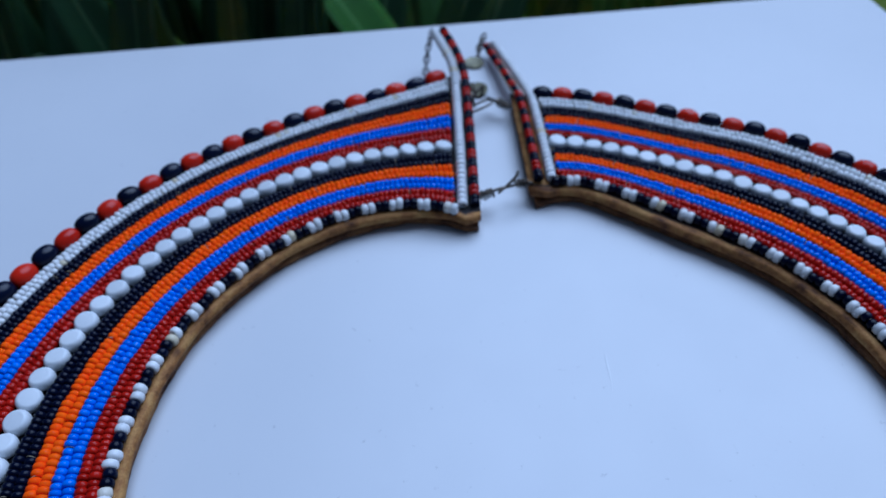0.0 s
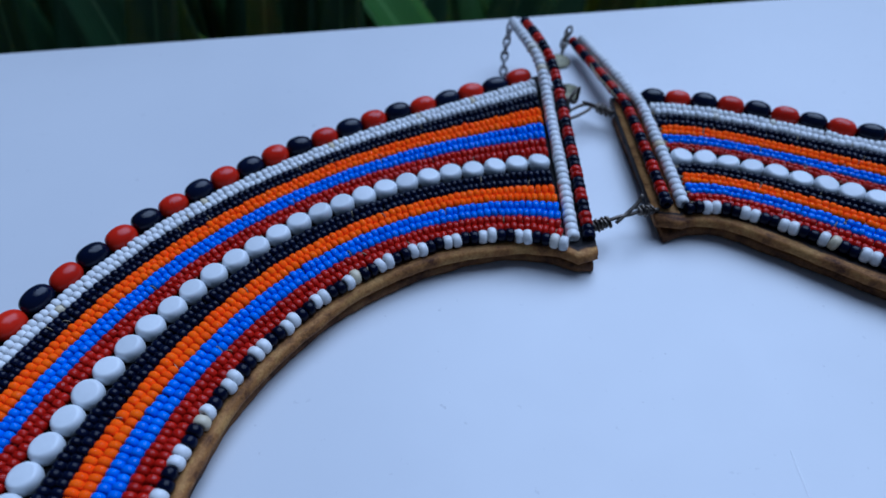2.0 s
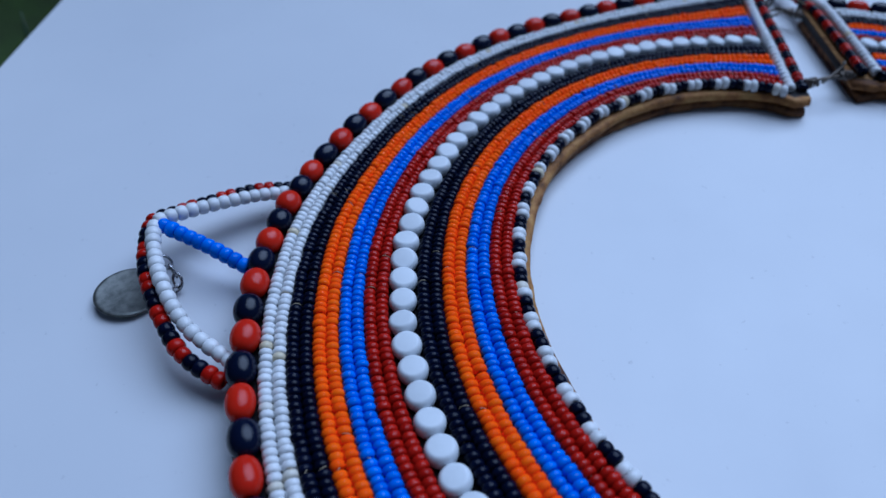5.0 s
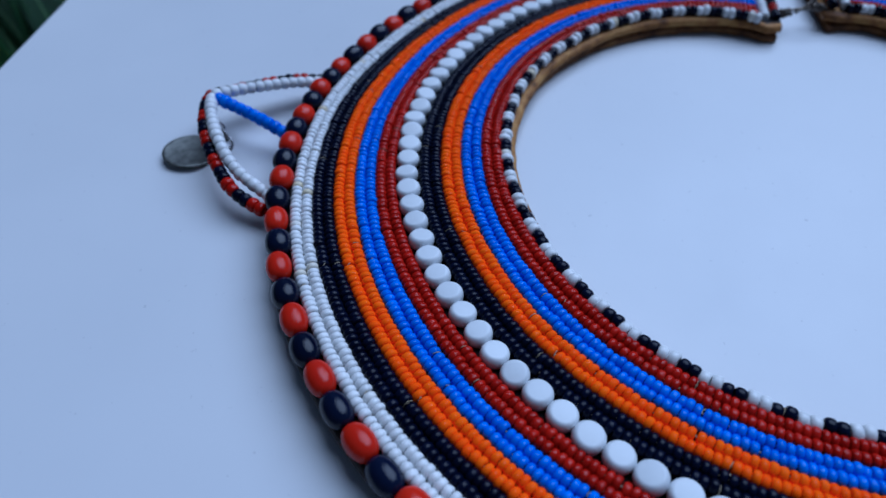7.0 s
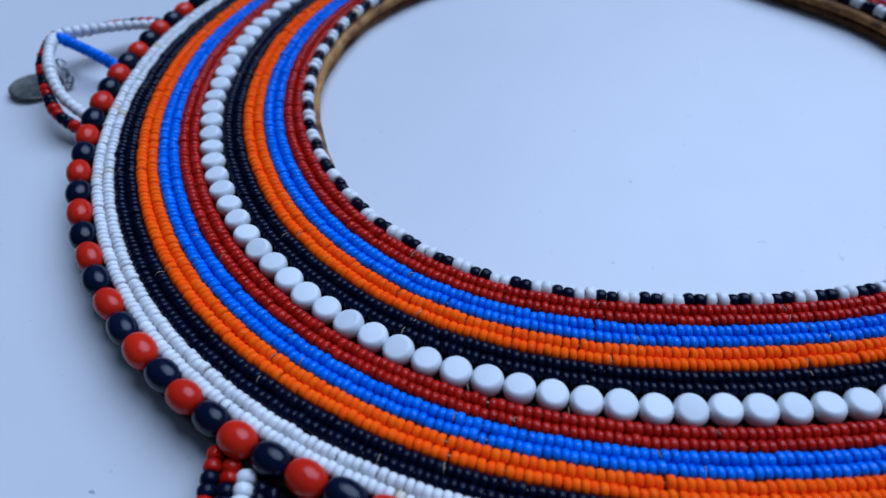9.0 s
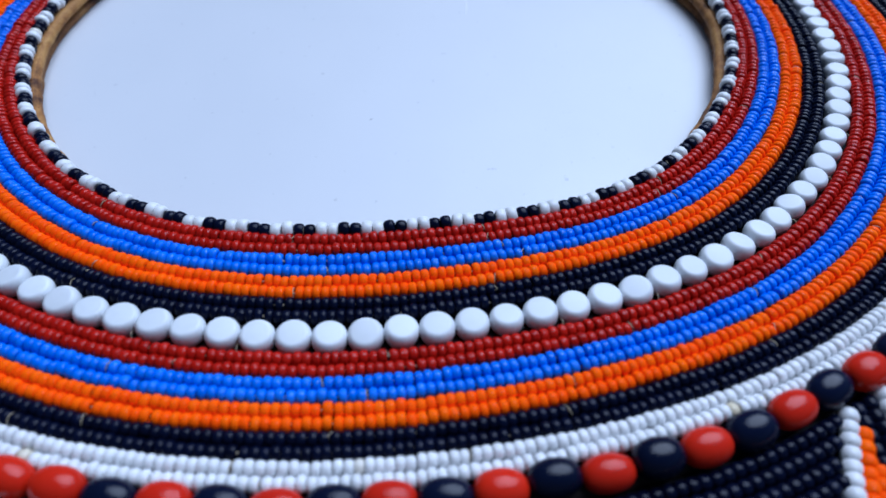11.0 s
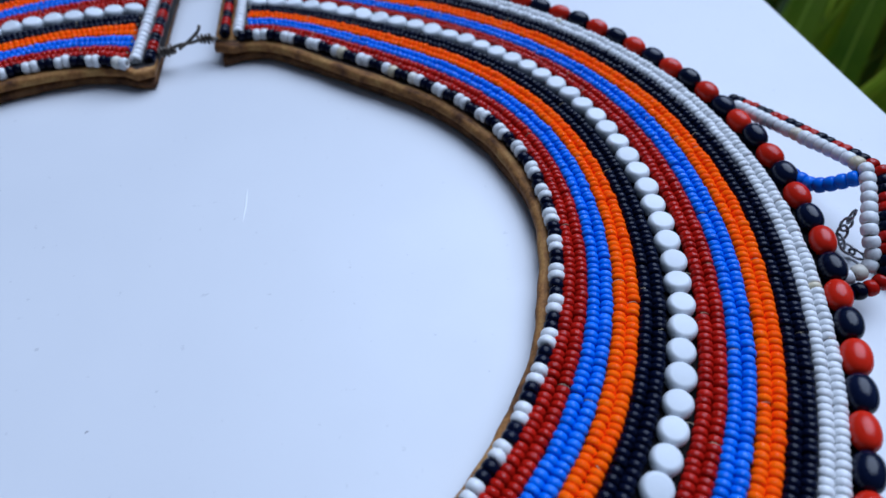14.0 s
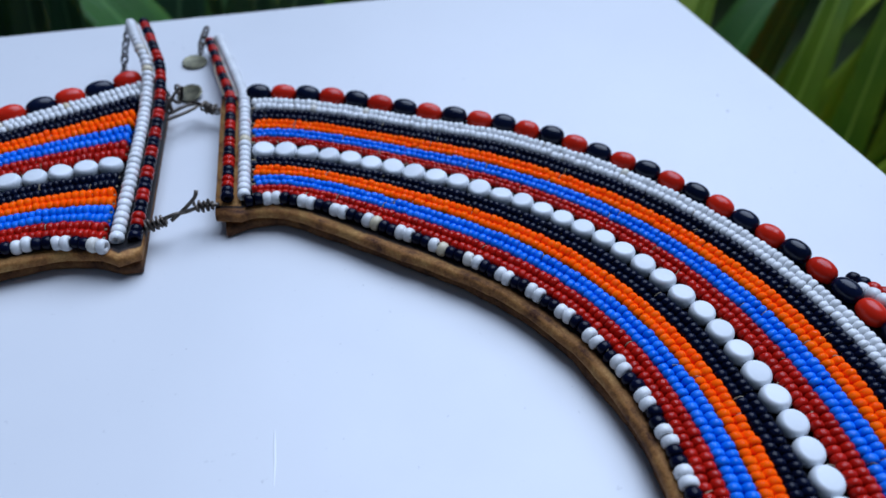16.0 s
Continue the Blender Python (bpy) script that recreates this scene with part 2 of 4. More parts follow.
def part(name, data, parent, label="", kind=""):
    ob = new(name, data)
    ob.parent = parent
    return tagged(ob, label, kind=kind)


def thing(name, label, category, group="", kind="", at=(0, 0, 0)):
    ob = new(name)
    ob.empty_display_size = 0.02
    ob.matrix_world = Matrix.Translation(at)
    return tagged(ob, label, category, group, kind)


def lathe(profile, seg, axis="X"):
    """A closed turned form from (along, radius) pairs; ends of radius 0 become points."""
    verts, rings = [], []
    for a, r in profile:
        if r == 0:
            rings.append([len(verts)])
            verts.append((a, 0, 0))
        else:
            rings.append(list(range(len(verts), len(verts) + seg)))
            for k in range(seg):
                w = 2 * math.pi * k / seg
                verts.append((a, r * math.cos(w), r * math.sin(w)))
    faces = []
    for p, q in zip(rings, rings[1:]):
        for k in range(seg):
            j = (k + 1) % seg
            if len(p) == 1:
                faces.append((p[0], q[j], q[k]))
            elif len(q) == 1:
                faces.append((p[k], p[j], q[0]))
            else:
                faces.append((p[k], p[j], q[j], q[k]))
    if rings[0] != rings[-1] and len(rings[0]) > 1:  # a bored bead: close it through the hole
        p, q = rings[-1], rings[0]
        for k in range(seg):
            j = (k + 1) % seg
            faces.append((p[k], p[j], q[j], q[k]))
    v = np.array(verts)
    if axis == "Z":
        v = v[:, [1, 2, 0]]
    return v, faces


def seed_form(length, radius, seg=11):
    h, r = length / 2, radius
    prof = [(-h * 0.85, r * 0.30), (-h, r * 0.55), (-h * 0.93, r * 0.77), (-h * 0.68, r * 0.92), (-h * 0.34, r * 0.985), (0.0, r), (h * 0.34, r * 0.985), (h * 0.68, r * 0.92), (h * 0.93, r * 0.77), (h, r * 0.55), (h * 0.85, r * 0.30)]
    return lathe(prof, seg)


def basis(tangent, up=(0, 0, 1), roll=0.0):
    x = Vector(tangent).normalized()
    z = Vector(up)
    y = z.cross(x).normalized()
    z = x.cross(y)
    m = Matrix((x, y, z)).transposed()
    return m @ Matrix.Rotation(roll, 3, "X")


def joined(name, form, frames, mats, mat_of=None):
    """Many alike pieces in one mesh. frames: (3x3 matrix, place)."""
    v, f = form
    v = np.asarray(v)
    nv = len(v)
    allv = np.empty((len(frames) * nv, 3))
    faces, fm = [], []
    for i, (m, p) in enumerate(frames):
        allv[i * nv : (i + 1) * nv] = v @ np.array(m).T + np.array(p)
        o = i * nv
        faces.extend([tuple(o + k for k in face) for face in f])
        if mat_of is not None:
            fm.extend([mat_of[i]] * len(f))
    return mesh_of(name, allv, faces, mats, True, fm if mat_of is not None else None)


def tube(name, points, radius, mat, seg=6, closed=False):
    pts = [Vector(p) for p in points]
    n = len(pts)
    verts, faces = [], []
    for i, p in enumerate(pts):
        a = pts[(i - 1) % n] if closed or i else p
        b2 = pts[(i + 1) % n] if closed or i < n - 1 else p
        d = (b2 - a).normalized()
        ref = Vector((0.31, 0.2, 0.93)) if abs(d.z) < 0.9 else Vector((1, 0.1, 0))
        y = ref.cross(d).normalized()
        z = d.cross(y)
        for k in range(seg):
            w = 2 * math.pi * k / seg
            verts.append(p + radius * (math.cos(w) * y + math.sin(w) * z))
    for i in range(n if closed else n - 1):
        j = (i + 1) % n
        for k in range(seg):
            q = (k + 1) % seg
            faces.append((i * seg + k, i * seg + q, j * seg + q, j * seg + k))
    if not closed:
        faces.append(tuple(reversed(range(seg))))
        faces.append(tuple((n - 1) * seg + k for k in range(seg)))
    return mesh_of(name, verts, faces, mat)


def spline(points, n):
    """A smooth curve through the points, n places evenly along it."""
    P = [Vector(p) for p in points]
    Q = [2 * P[0] - P[1]] + P + [2 * P[-1] - P[-2]]
    fine = []
    for i in range(1, len(Q) - 2):
        for k in range(24):
            t = k / 24
            a, b2, c, d = Q[i - 1 : i + 3]
            fine.append(0.5 * (2 * b2 + (c - a) * t + (2 * a - 5 * b2 + 4 * c - d) * t * t + (3 * b2 - a - 3 * c + d) * t**3))
    fine.append(P[-1])
    cum = [0.0]
    for a, b2 in zip(fine, fine[1:]):
        cum.append(cum[-1] + (b2 - a).length)
    A = np.array([tuple(p) for p in fine])
    s = np.linspace(0, cum[-1], n)
    return [Vector((np.interp(x, cum, A[:, 0]), np.interp(x, cum, A[:, 1]), np.interp(x, cum, A[:, 2]))) for x in s], cum[-1]


rng = random.Random(7)

# ------------------------------------------------------------------ table and ground
TOP = -0.062  # table top, in units
ang = radians(17.52)
ex, ey = Vector((math.cos(ang), math.sin(ang), 0)), Vector((-math.sin(ang), math.cos(ang), 0))
HALF = Vector((4.907, 6.2, 0))
MID = (ex * 0.232 + ey * (6.402 - HALF.y)) * U


def bevel_box(name, sx, sy, sz, bev, mat):
    bm = bmesh.new()
    bmesh.ops.create_cube(bm, size=1)
    bmesh.ops.scale(bm, vec=(sx, sy, sz), verts=bm.verts)
    bmesh.ops.bevel(bm, geom=bm.edges[:], offset=bev, segments=2, affect="EDGES")
    me = bpy.data.meshes.new(name)
    bm.to_mesh(me)
    bm.free()
    me.materials.append(mat)
    return me


table = thing("table", "white painted table with a plain smooth top", "table", at=(MID.x, MID.y, -0.75))
table.matrix_world = Matrix.Translation((MID.x, MID.y, -0.75)) @ Matrix.Rotation(ang, 4, "Z")
top = part("tabletop", bevel_box("tabletop", 2 * HALF.x * U, 2 * HALF.y * U, 0.018, 0.0012, MAT_TABLE), table, "white painted board with a few fine scratches")
top.location.z = 0.75 + TOP * U - 0.009
for sx in (-1, 1):
    for sy in (-1, 1):
        leg = part("leg", bevel_box("leg", 0.04, 0.04, 0.729, 0.003, MAT_TABLE), table)
        leg.location = (sx * (HALF.x * U - 0.05), sy * (HALF.y * U - 0.05), 0.3645)

bm = bmesh.new()
bmesh.ops.create_grid(bm, x_segments=60, y_segments=60, size=300)
me = bpy.data.meshes.new("ground")
for v in bm.verts:
    v.co.z = 0.0
bm.to_mesh(me)
bm.free()
me.materials.append(MAT_GROUND)
ground = tagged(new("ground", me), "green grassy garden ground", "ground", kind="structure")
ground.location.z = -0.75

# unseen dark walls, added to block low sky light and darken bead reflections
MAT_SKY_BLOCK, n, l, b = material("dark_sky_block")
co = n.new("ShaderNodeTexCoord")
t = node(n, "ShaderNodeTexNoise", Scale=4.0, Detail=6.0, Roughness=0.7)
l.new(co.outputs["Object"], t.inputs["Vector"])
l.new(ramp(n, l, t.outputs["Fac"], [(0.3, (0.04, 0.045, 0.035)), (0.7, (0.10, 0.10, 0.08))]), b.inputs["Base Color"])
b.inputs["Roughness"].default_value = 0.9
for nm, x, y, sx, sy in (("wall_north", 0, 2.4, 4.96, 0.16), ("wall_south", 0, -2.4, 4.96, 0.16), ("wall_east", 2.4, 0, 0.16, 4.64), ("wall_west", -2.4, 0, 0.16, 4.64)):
    # lower to the north and east, so more light enters from there
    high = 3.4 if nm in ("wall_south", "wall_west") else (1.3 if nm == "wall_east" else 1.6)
    w = tagged(new(nm, bevel_box(nm, sx, sy, high, 0.01, MAT_SKY_BLOCK)), "plain dark unseen wall added to block sky light", "wall", kind="structure")
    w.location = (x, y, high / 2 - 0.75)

# fine marks on the table
MAT_MARK, n, l, b = material("scratch_mark")
b.inputs["Base Color"].default_value, b.inputs["Roughness"].default_value = (0.69, 0.70, 0.725, 1), 0.4
MAT_DIRT, n, l, b = material("dirt_speck")
b.inputs["Base Color"].default_value, b.inputs["Roughness"].default_value = (0.33, 0.33, 0.36, 1), 0.8


def on_table(x, y, lift=0.0):
    return Vector((x * U, y * U, TOP * U + lift))


def mark(name, points, width, mat):
    """A fine scratch or speck: a low ridge along a line on the table top."""
    pts = [on_table(x, y) for x, y in points]
    verts, faces = [], []
    for i, p in enumerate(pts):
        d = (pts[min(i + 1, len(pts) - 1)] - pts[max(i - 1, 0)]).normalized()
        side = Vector((-d.y, d.x, 0)) * width * U * (0.35 if i in (0, len(pts) - 1) else 1.0) * 0.5
        verts += [p - side, p + Vector((0, 0, 0.00012)), p + side]
    for i in range(len(pts) - 1):
        for k in range(2):
            a = i * 3 + k
            faces.append((a, a + 3, a + 4, a + 1))
    inv = (table.matrix_world @ Matrix.Translation(top.location)).inverted()
    return part(name, mesh_of(name, [inv @ v for v in verts], faces, mat), top)


mark("scratch", [(0.573, 2.84), (0.585, 2.78), (0.603, 2.70), (0.62, 2.60)], 0.012, MAT_MARK)
marks = random.Random(3)
for k in range(16):
    x, y = marks.uniform(-3.6, 4.2), marks.uniform(-1.2, 5.6)
    w = marks.uniform(0.006, 0.016)
    t = marks.uniform(0, 6.28)
    mark("speck", [(x, y), (x + w * math.cos(t), y + w * math.sin(t)), (x + 1.8 * w * math.cos(t + 0.3), y + 1.8 * w * math.sin(t + 0.3))], w, MAT_DIRT)


# ------------------------------------------------------------------ the collar
CX, CY = 0.50, 1.68
CHEB = {
    "inner": (1.9011, 0.112, 0.3415, 0.3443, -0.3786, 0.1219, -0.049, 0.0631, -0.0408, 0.0233, -0.0127, -0.0014, -0.0205, -0.0094),
    "disc": (2.534, -0.1456, 0.5202, 0.1332, -0.2135, -0.0407, 0.0799, -0.018, 0.0216, -0.0131, 0.0192, -0.011, -0.004, -0.0114),
    "oval": (3.2659, -0.268, 0.6446, 0.0188, -0.1653, -0.1082, 0.1343, -0.0053, 0.0181, 0.0008, 0.0089, -0.0088, -0.0099, -0.0079),
}
THETA = np.linspace(11, 369, 2400)
RAD = {k: np.polynomial.chebyshev.chebval((THETA - 188) / 180, c) for k, c in CHEB.items()}
COS, SIN = np.cos(np.radians(THETA + 90)), np.sin(np.radians(THETA + 90))
DISC_R = 0.066
OVAL_R = 0.034 + 0.036 * np.clip(np.abs(THETA - 188) / 95, 0, 1) ** 2 - np.interp(THETA, (215, 230, 247, 259, 268), (0, 0.014, 0.030, 0.015, 0))
W_IN = (RAD["disc"] - RAD["inner"] - DISC_R) / 8.5
# the ovals lie high on the leather; how far in or out of the smooth line they sit
SETTLE = np.interp(THETA, (14, 25, 35, 45, 52, 60, 70, 80, 88, 95, 103, 115, 140, 165, 190, 218, 230, 250, 270, 290, 300, 312, 325, 333, 341, 350, 364), (-0.065, -0.060, -0.052, -0.045, -0.026, -0.022, -0.033, -0.030, -0.005, 0.012, 0.005, 0.010, 0.006, 0.010, 0.012, 0.015, -0.004, -0.008, -0.018, -0.022, -0.037, -0.048, -0.060, -0.055, -0.030, -0.060, -0.065))
W_OUT = (RAD["oval"] - RAD["disc"] - DISC_R - OVAL_R + np.minimum(SETTLE, 0)) / 10

# the ovals' side is less even than the other rows
RAD["oval"] = RAD["oval"] + SETTLE + np.interp(THETA, (215, 230, 247, 259, 266, 273, 280, 286, 293, 306, 313, 322), (0, 0.014, 0.030, 0.015, 0.003, -0.008, -0.007, 0.004, 0.016, 0.028, 0.010, 0))

# end bars: the two white columns that close the collar at its clasp
BAR_L = (Vector((-0.372, 3.722)), Vector((-0.688, 5.183)))
BAR_R = (Vector((0.177, 4.047)), Vector((-0.083, 5.127)))


def bar_x(bar, y):
    (a, b2) = bar
    return a.x + (b2.x - a.x) * (y - a.y) / (b2.y - a.y)


def row_line(rad, clear=0.045):
    """The places of a row between the end bars, with the length along it."""
    x, y = CX + rad * COS, CY + rad * SIN
    left = THETA < 188
    ok = np.where(left & (y > 3), x < bar_x(BAR_L, y) - clear, True) & np.where(~left & (y > 3), x > bar_x(BAR_R, y) + clear, True)
    x, y = x[ok], y[ok]
    s = np.r_[0, np.cumsum(np.hypot(np.diff(x), np.diff(y)))]
    return x, y, s, THETA[ok]


def along(line, at):
    x, y, s, th = line
    p = Vector((np.interp(at, s, x), np.interp(at, s, y), 0))
    e = 0.02
    d = Vector((np.interp(at + e, s, x) - np.interp(at - e, s, x), np.interp(at + e, s, y) - np.interp(at - e, s, y), 0))
    return p, d.normalized(), float(np.interp(at, s, th))


def strung(rad, anchors, clear):
    """Places of beads counted from one end, given at some counts by their length along the row."""
    x, y = CX + rad * COS, CY + rad * SIN
    s = np.r_[0, np.cumsum(np.hypot(np.diff(x), np.diff(y)))]
    s -= np.interp(14, THETA, s)
    num, pos = [a[0] for a in anchors], [a[1] for a in anchors]
    p0, p1 = (pos[1] - pos[0]) / (num[1] - num[0]), (pos[-1] - pos[-2]) / (num[-1] - num[-2])
    num, pos = [num[0] - 20] + num + [num[-1] + 20], [pos[0] - 20 * p0] + pos + [pos[-1] + 20 * p1]
    line = (x, y, s, THETA)
    out = []
    for i in range(num[0] + 1, num[-1]):
        at = float(np.interp(i, num, pos))
        p, d, th = along(line, at)
        if at < s[0] or at > s[-1]:
            continue
        if p.y > 3 and not (p.x < bar_x(BAR_L, p.y) - clear if th < 188 else p.x > bar_x(BAR_R, p.y) + clear):
            continue
        out.append((i, p, d, float(np.interp(i + 0.5, num, pos) - np.interp(i - 0.5, num, pos))))
    return out


collar = thing("beaded_collar", "striped multicoloured beaded collar necklace on tan leather, clasp nearly closed", "necklace", at=(CX * U, CY * U, TOP * U))
ORIGIN = Vector((CX * U, CY * U, TOP * U))
BEAD_Z = 0.096  # height of the row centres

SEED = seed_form(1.0, 1.0)
single_mesh = {}


def bead_mesh(key, form, scale, mat):
    if key not in single_mesh:
        v, f = form
        single_mesh[key] = mesh_of(key, np.asarray(v) * np.array(scale), f, mat)
    return single_mesh[key]


def place(ob, m3, p):
    """World pose for a child of the collar."""
    ob.matrix_basis = Matrix.Translation(Vector(p) - ORIGIN) @ m3.to_4x4()


def jitter(m, amount):
    return m @ Euler([rng.gauss(0, amount) for _ in range(3)]).to_matrix()


stitches = []  # each a short arc of thread over a row


def stitch(p, d, w, z):
    side = Vector((-d.y, d.x, 0))
    lean = rng.gauss(0, 0.6)
    if rng.random() < 0.42:
        return
    pts = []
    for k in range(7):
        a = math.pi * k / 6
        pts.append((p + d * (lean * 0.014 * math.cos(a)) + side * (w * 0.42 * math.cos(a)) + Vector((0, 0, z - 0.004 + 0.0265 * math.sin(a)))) * U)
    stitches.append(pts)


def seed_row(name, rad, width, mat, pitch, label, phase):
    """A strung row on its thread: up to 300 beads round the front are single, the rest is joined; stitches open small gaps."""
    line = row_line(rad)
    total = line[2][-1]
    gap_every = 0.80
    frames = []
    s = pitch / 2
    next_gap = phase * gap_every
    while s < total - pitch * 0.4:
        p, d, th = along(line, s)
        if s > next_gap:
            stitch(p - d * pitch * 0.45, d, width, BEAD_Z)
            s += 0.006
            next_gap += gap_every * rng.uniform(0.93, 1.07)
            p, d, th = along(line, s)
        w = np.interp(th, THETA, width_all[name])
        r = w * 0.545 * rng.uniform(0.96, 1.04)
        ln = pitch * rng.uniform(0.90, 1.06)
        m = jitter(basis(d), 0.05) @ Matrix.Diagonal((ln * U, r * U, r * U * rng.uniform(0.95, 1.03)))
        sway = 0.0045 * noise.noise(Vector((p.x * 1.7, p.y * 1.7, phase * 0.6)))
        q = (p + Vector((-d.y, d.x, 0)) * (sway + rng.gauss(0, 0.0016)) + Vector((0, 0, BEAD_Z + rng.gauss(0, 0.002)))) * U
        frames.append((abs(th - 188), m, q - ORIGIN))
        s += ln
    far = sorted(f[0] for f in frames)[min(len(frames) - 1, 290)]
    me = joined(name, SEED, [(m, q) for a, m, q in frames if a > far], mat)
    thread = [along(line, total * k / 120)[0] for k in range(121)]
    row = part("bead_strand", tube("strand_thread", [(p + Vector((0, 0, BEAD_Z))) * U - ORIGIN for p in thread], 0.0003, MAT_THREAD, 4), collar, label)
    part("strand_rest", me, row, "", "stuff")
    for a, m, q in frames:
        if a <= far:
            ob = part("bead", bead_mesh("seed_" + mat.name, SEED, (1, 1, 1), mat), row)
            ob.matrix_basis = Matrix.Translation(q) @ m.to_4x4()


width_all = {}
rows_plan = []
for k, (nm, mat) in enumerate([("dark red", MAT_RED), ("dark red", MAT_RED), ("blue", MAT_BLUE), ("blue", MAT_BLUE), ("orange", MAT_ORANGE), ("orange", MAT_ORANGE), ("black", MAT_BLACK), ("black", MAT_BLACK)], 1):
    rows_plan.append((f"inner_{k}", RAD["inner"] + W_IN * k, W_IN, mat, nm, k))
# towards one end the red rows are squeezed and the white ones spread
squeeze = np.clip((THETA - 300) / 55, 0, 1)
squeeze = squeeze * squeeze * (3 - 2 * squeeze)
edge = RAD["disc"] + DISC_R
for k, (nm, mat, share) in enumerate([("dark red", MAT_RED, 0.62), ("dark red", MAT_RED, 0.62), ("blue", MAT_BLUE, 0.88), ("blue", MAT_BLUE, 0.88), ("orange", MAT_ORANGE, 1.0), ("orange", MAT_ORANGE, 1.0), ("black", MAT_BLACK, 1.22), ("black", MAT_BLACK, 1.22), ("white", MAT_WHITE, 1.28), ("white", MAT_WHITE, 1.28)], 1):
    w = W_OUT * (1 + squeeze * (share - 1))
    rows_plan.append((f"outer_{k}", edge + w / 2, w, mat, nm, k + 8))
    edge = edge + w
for name, rad, w, mat, nm, k in rows_plan:
    width_all[name] = w
    seed_row(name, rad, float(w.mean()), mat, 0.034, f"strung row of small {nm} glass beads", (k // 2 * 0.37 + (k % 2) * 0.04) % 1)

# inner rim: two white, two black by turns
RIM = [(1, 0.651), (65, 3.572), (77, 4.147), (113, 5.827), (149, 7.497), (181, 8.932), (221, 10.657), (245, 11.800)]
for i, p, d, pitch in strung(RAD["inner"], RIM, 0.02):
    white = (i - 1) % 4 < 2
    mat = MAT_WHITE if white else MAT_BLACK
    r = (0.0375 if white else 0.0345) * rng.uniform(0.95, 1.08)
    ob = part("rim_bead", bead_mesh("rim_" + mat.name, SEED, (1, 1, 1), mat), collar)
    m = jitter(basis(d), 0.09) @ Matrix.Diagonal((pitch * 0.98 * U, r * U, r * U))
    ob.matrix_basis = Matrix.Translation((p + Vector((-d.y, d.x, 0)) * rng.gauss(0, 0.003) + Vector((0, 0, BEAD_Z + rng.gauss(0, 0.003)))) * U - ORIGIN) @ m.to_4x4()
    if i % 12 == 0:
        stitch(p - d * pitch * 0.5, d, 0.055, BEAD_Z)

# flat white discs
h, r = 0.034, 0.0645
DISC = lathe([(-h, 0), (-h, r * 0.80), (-h * 0.8, r * 0.93), (-h * 0.3, r), (h * 0.25, r), (h * 0.52, r * 0.97), (h * 0.76, r * 0.905), (h * 0.92, r * 0.83), (h * 1.0, r * 0.75), (h * 1.025, r * 0.66), (h * 1.04, 0)], 32, "Z")
DISCS = [(0, 0.444), (35, 4.870), (43, 5.878), (71, 9.465), (79, 10.42), (90, 11.745), (98, 12.70), (104, 13.41), (114, 14.68)]
for i, p, d, pitch in strung(RAD["disc"], DISCS, 0.06):
    ob = part("disc_bead", bead_mesh("disc", DISC, (U, U, U), MAT_DISC), collar)
    m = basis(d) @ Euler((rng.gauss(0.0, 0.10), rng.gauss(0, 0.07), rng.uniform(0, 6.28))).to_matrix()
    sc = pitch / 0.1265 * rng.uniform(0.96, 1.02)
    ob.matrix_basis = Matrix.Translation((p + Vector((-d.y, d.x, 0)) * rng.gauss(0, 0.003) + Vector((0, 0, 0.102 - 0.018 * min(1.0, max(0.0, (i - 96) / 14))))) * U - ORIGIN) @ (m * sc).to_4x4()
    if i % 3 == 1:
        stitch(p - d * 0.063 - Vector((d.y, -d.x, 0)) * -0.05, d, 0.05, BEAD_Z - 0.012)

# large ovals round the outside, scarlet and black by turns; two scarlet ones meet at the front
prof = []
for k in range(15):
    a = math.pi * k / 14
    prof.append((-math.cos(a) * 0.99, max(0.0, math.sin(a)) ** 0.72))
prof = [(-0.96, 0.14), (-0.985, 0.22)] + prof[1:-1] + [(0.985, 0.22), (0.96, 0.14)]
OVAL = lathe(prof, 20)
OVALS = [(0, 0.495), (2, 0.848), (5, 1.358), (8, 1.854), (12, 2.484), (16, 3.12), (20, 3.77), (24, 4.407), (29, 5.115), (32, 5.583), (36, 6.23), (40, 6.902), (45, 7.751), (50, 8.524), (52, 8.857), (65, 11.032), (69, 11.71), (75, 12.71), (79, 13.345), (82, 13.84), (86, 14.462), (90, 15.07), (94, 15.655), (98, 16.237), (103, 16.97), (107, 17.57), (112, 18.357), (116, 18.986)]
for i, p, d, ln in strung(RAD["oval"], OVALS, 0.05):
    red = (i % 2 == 0) == (i < 53)
    mat = MAT_SCARLET if red else MAT_NAVY
    r = (0.0590 if 72 < i < 104 else 0.0640) * rng.uniform(0.95, 1.05)
    ob = part("oval_bead", bead_mesh("oval_" + mat.name, OVAL, (1, 1, 1), mat), collar)
    m = jitter(basis(d), 0.06) @ Matrix.Diagonal((ln * 0.505 * U, r * U, r * 0.97 * U))
    ob.matrix_basis = Matrix.Translation((p + Vector((-d.y, d.x, 0)) * rng.gauss(0, 0.004) + Vector((0, 0, 0.103 + rng.gauss(0, 0.004)))) * U - ORIGIN) @ m.to_4x4()


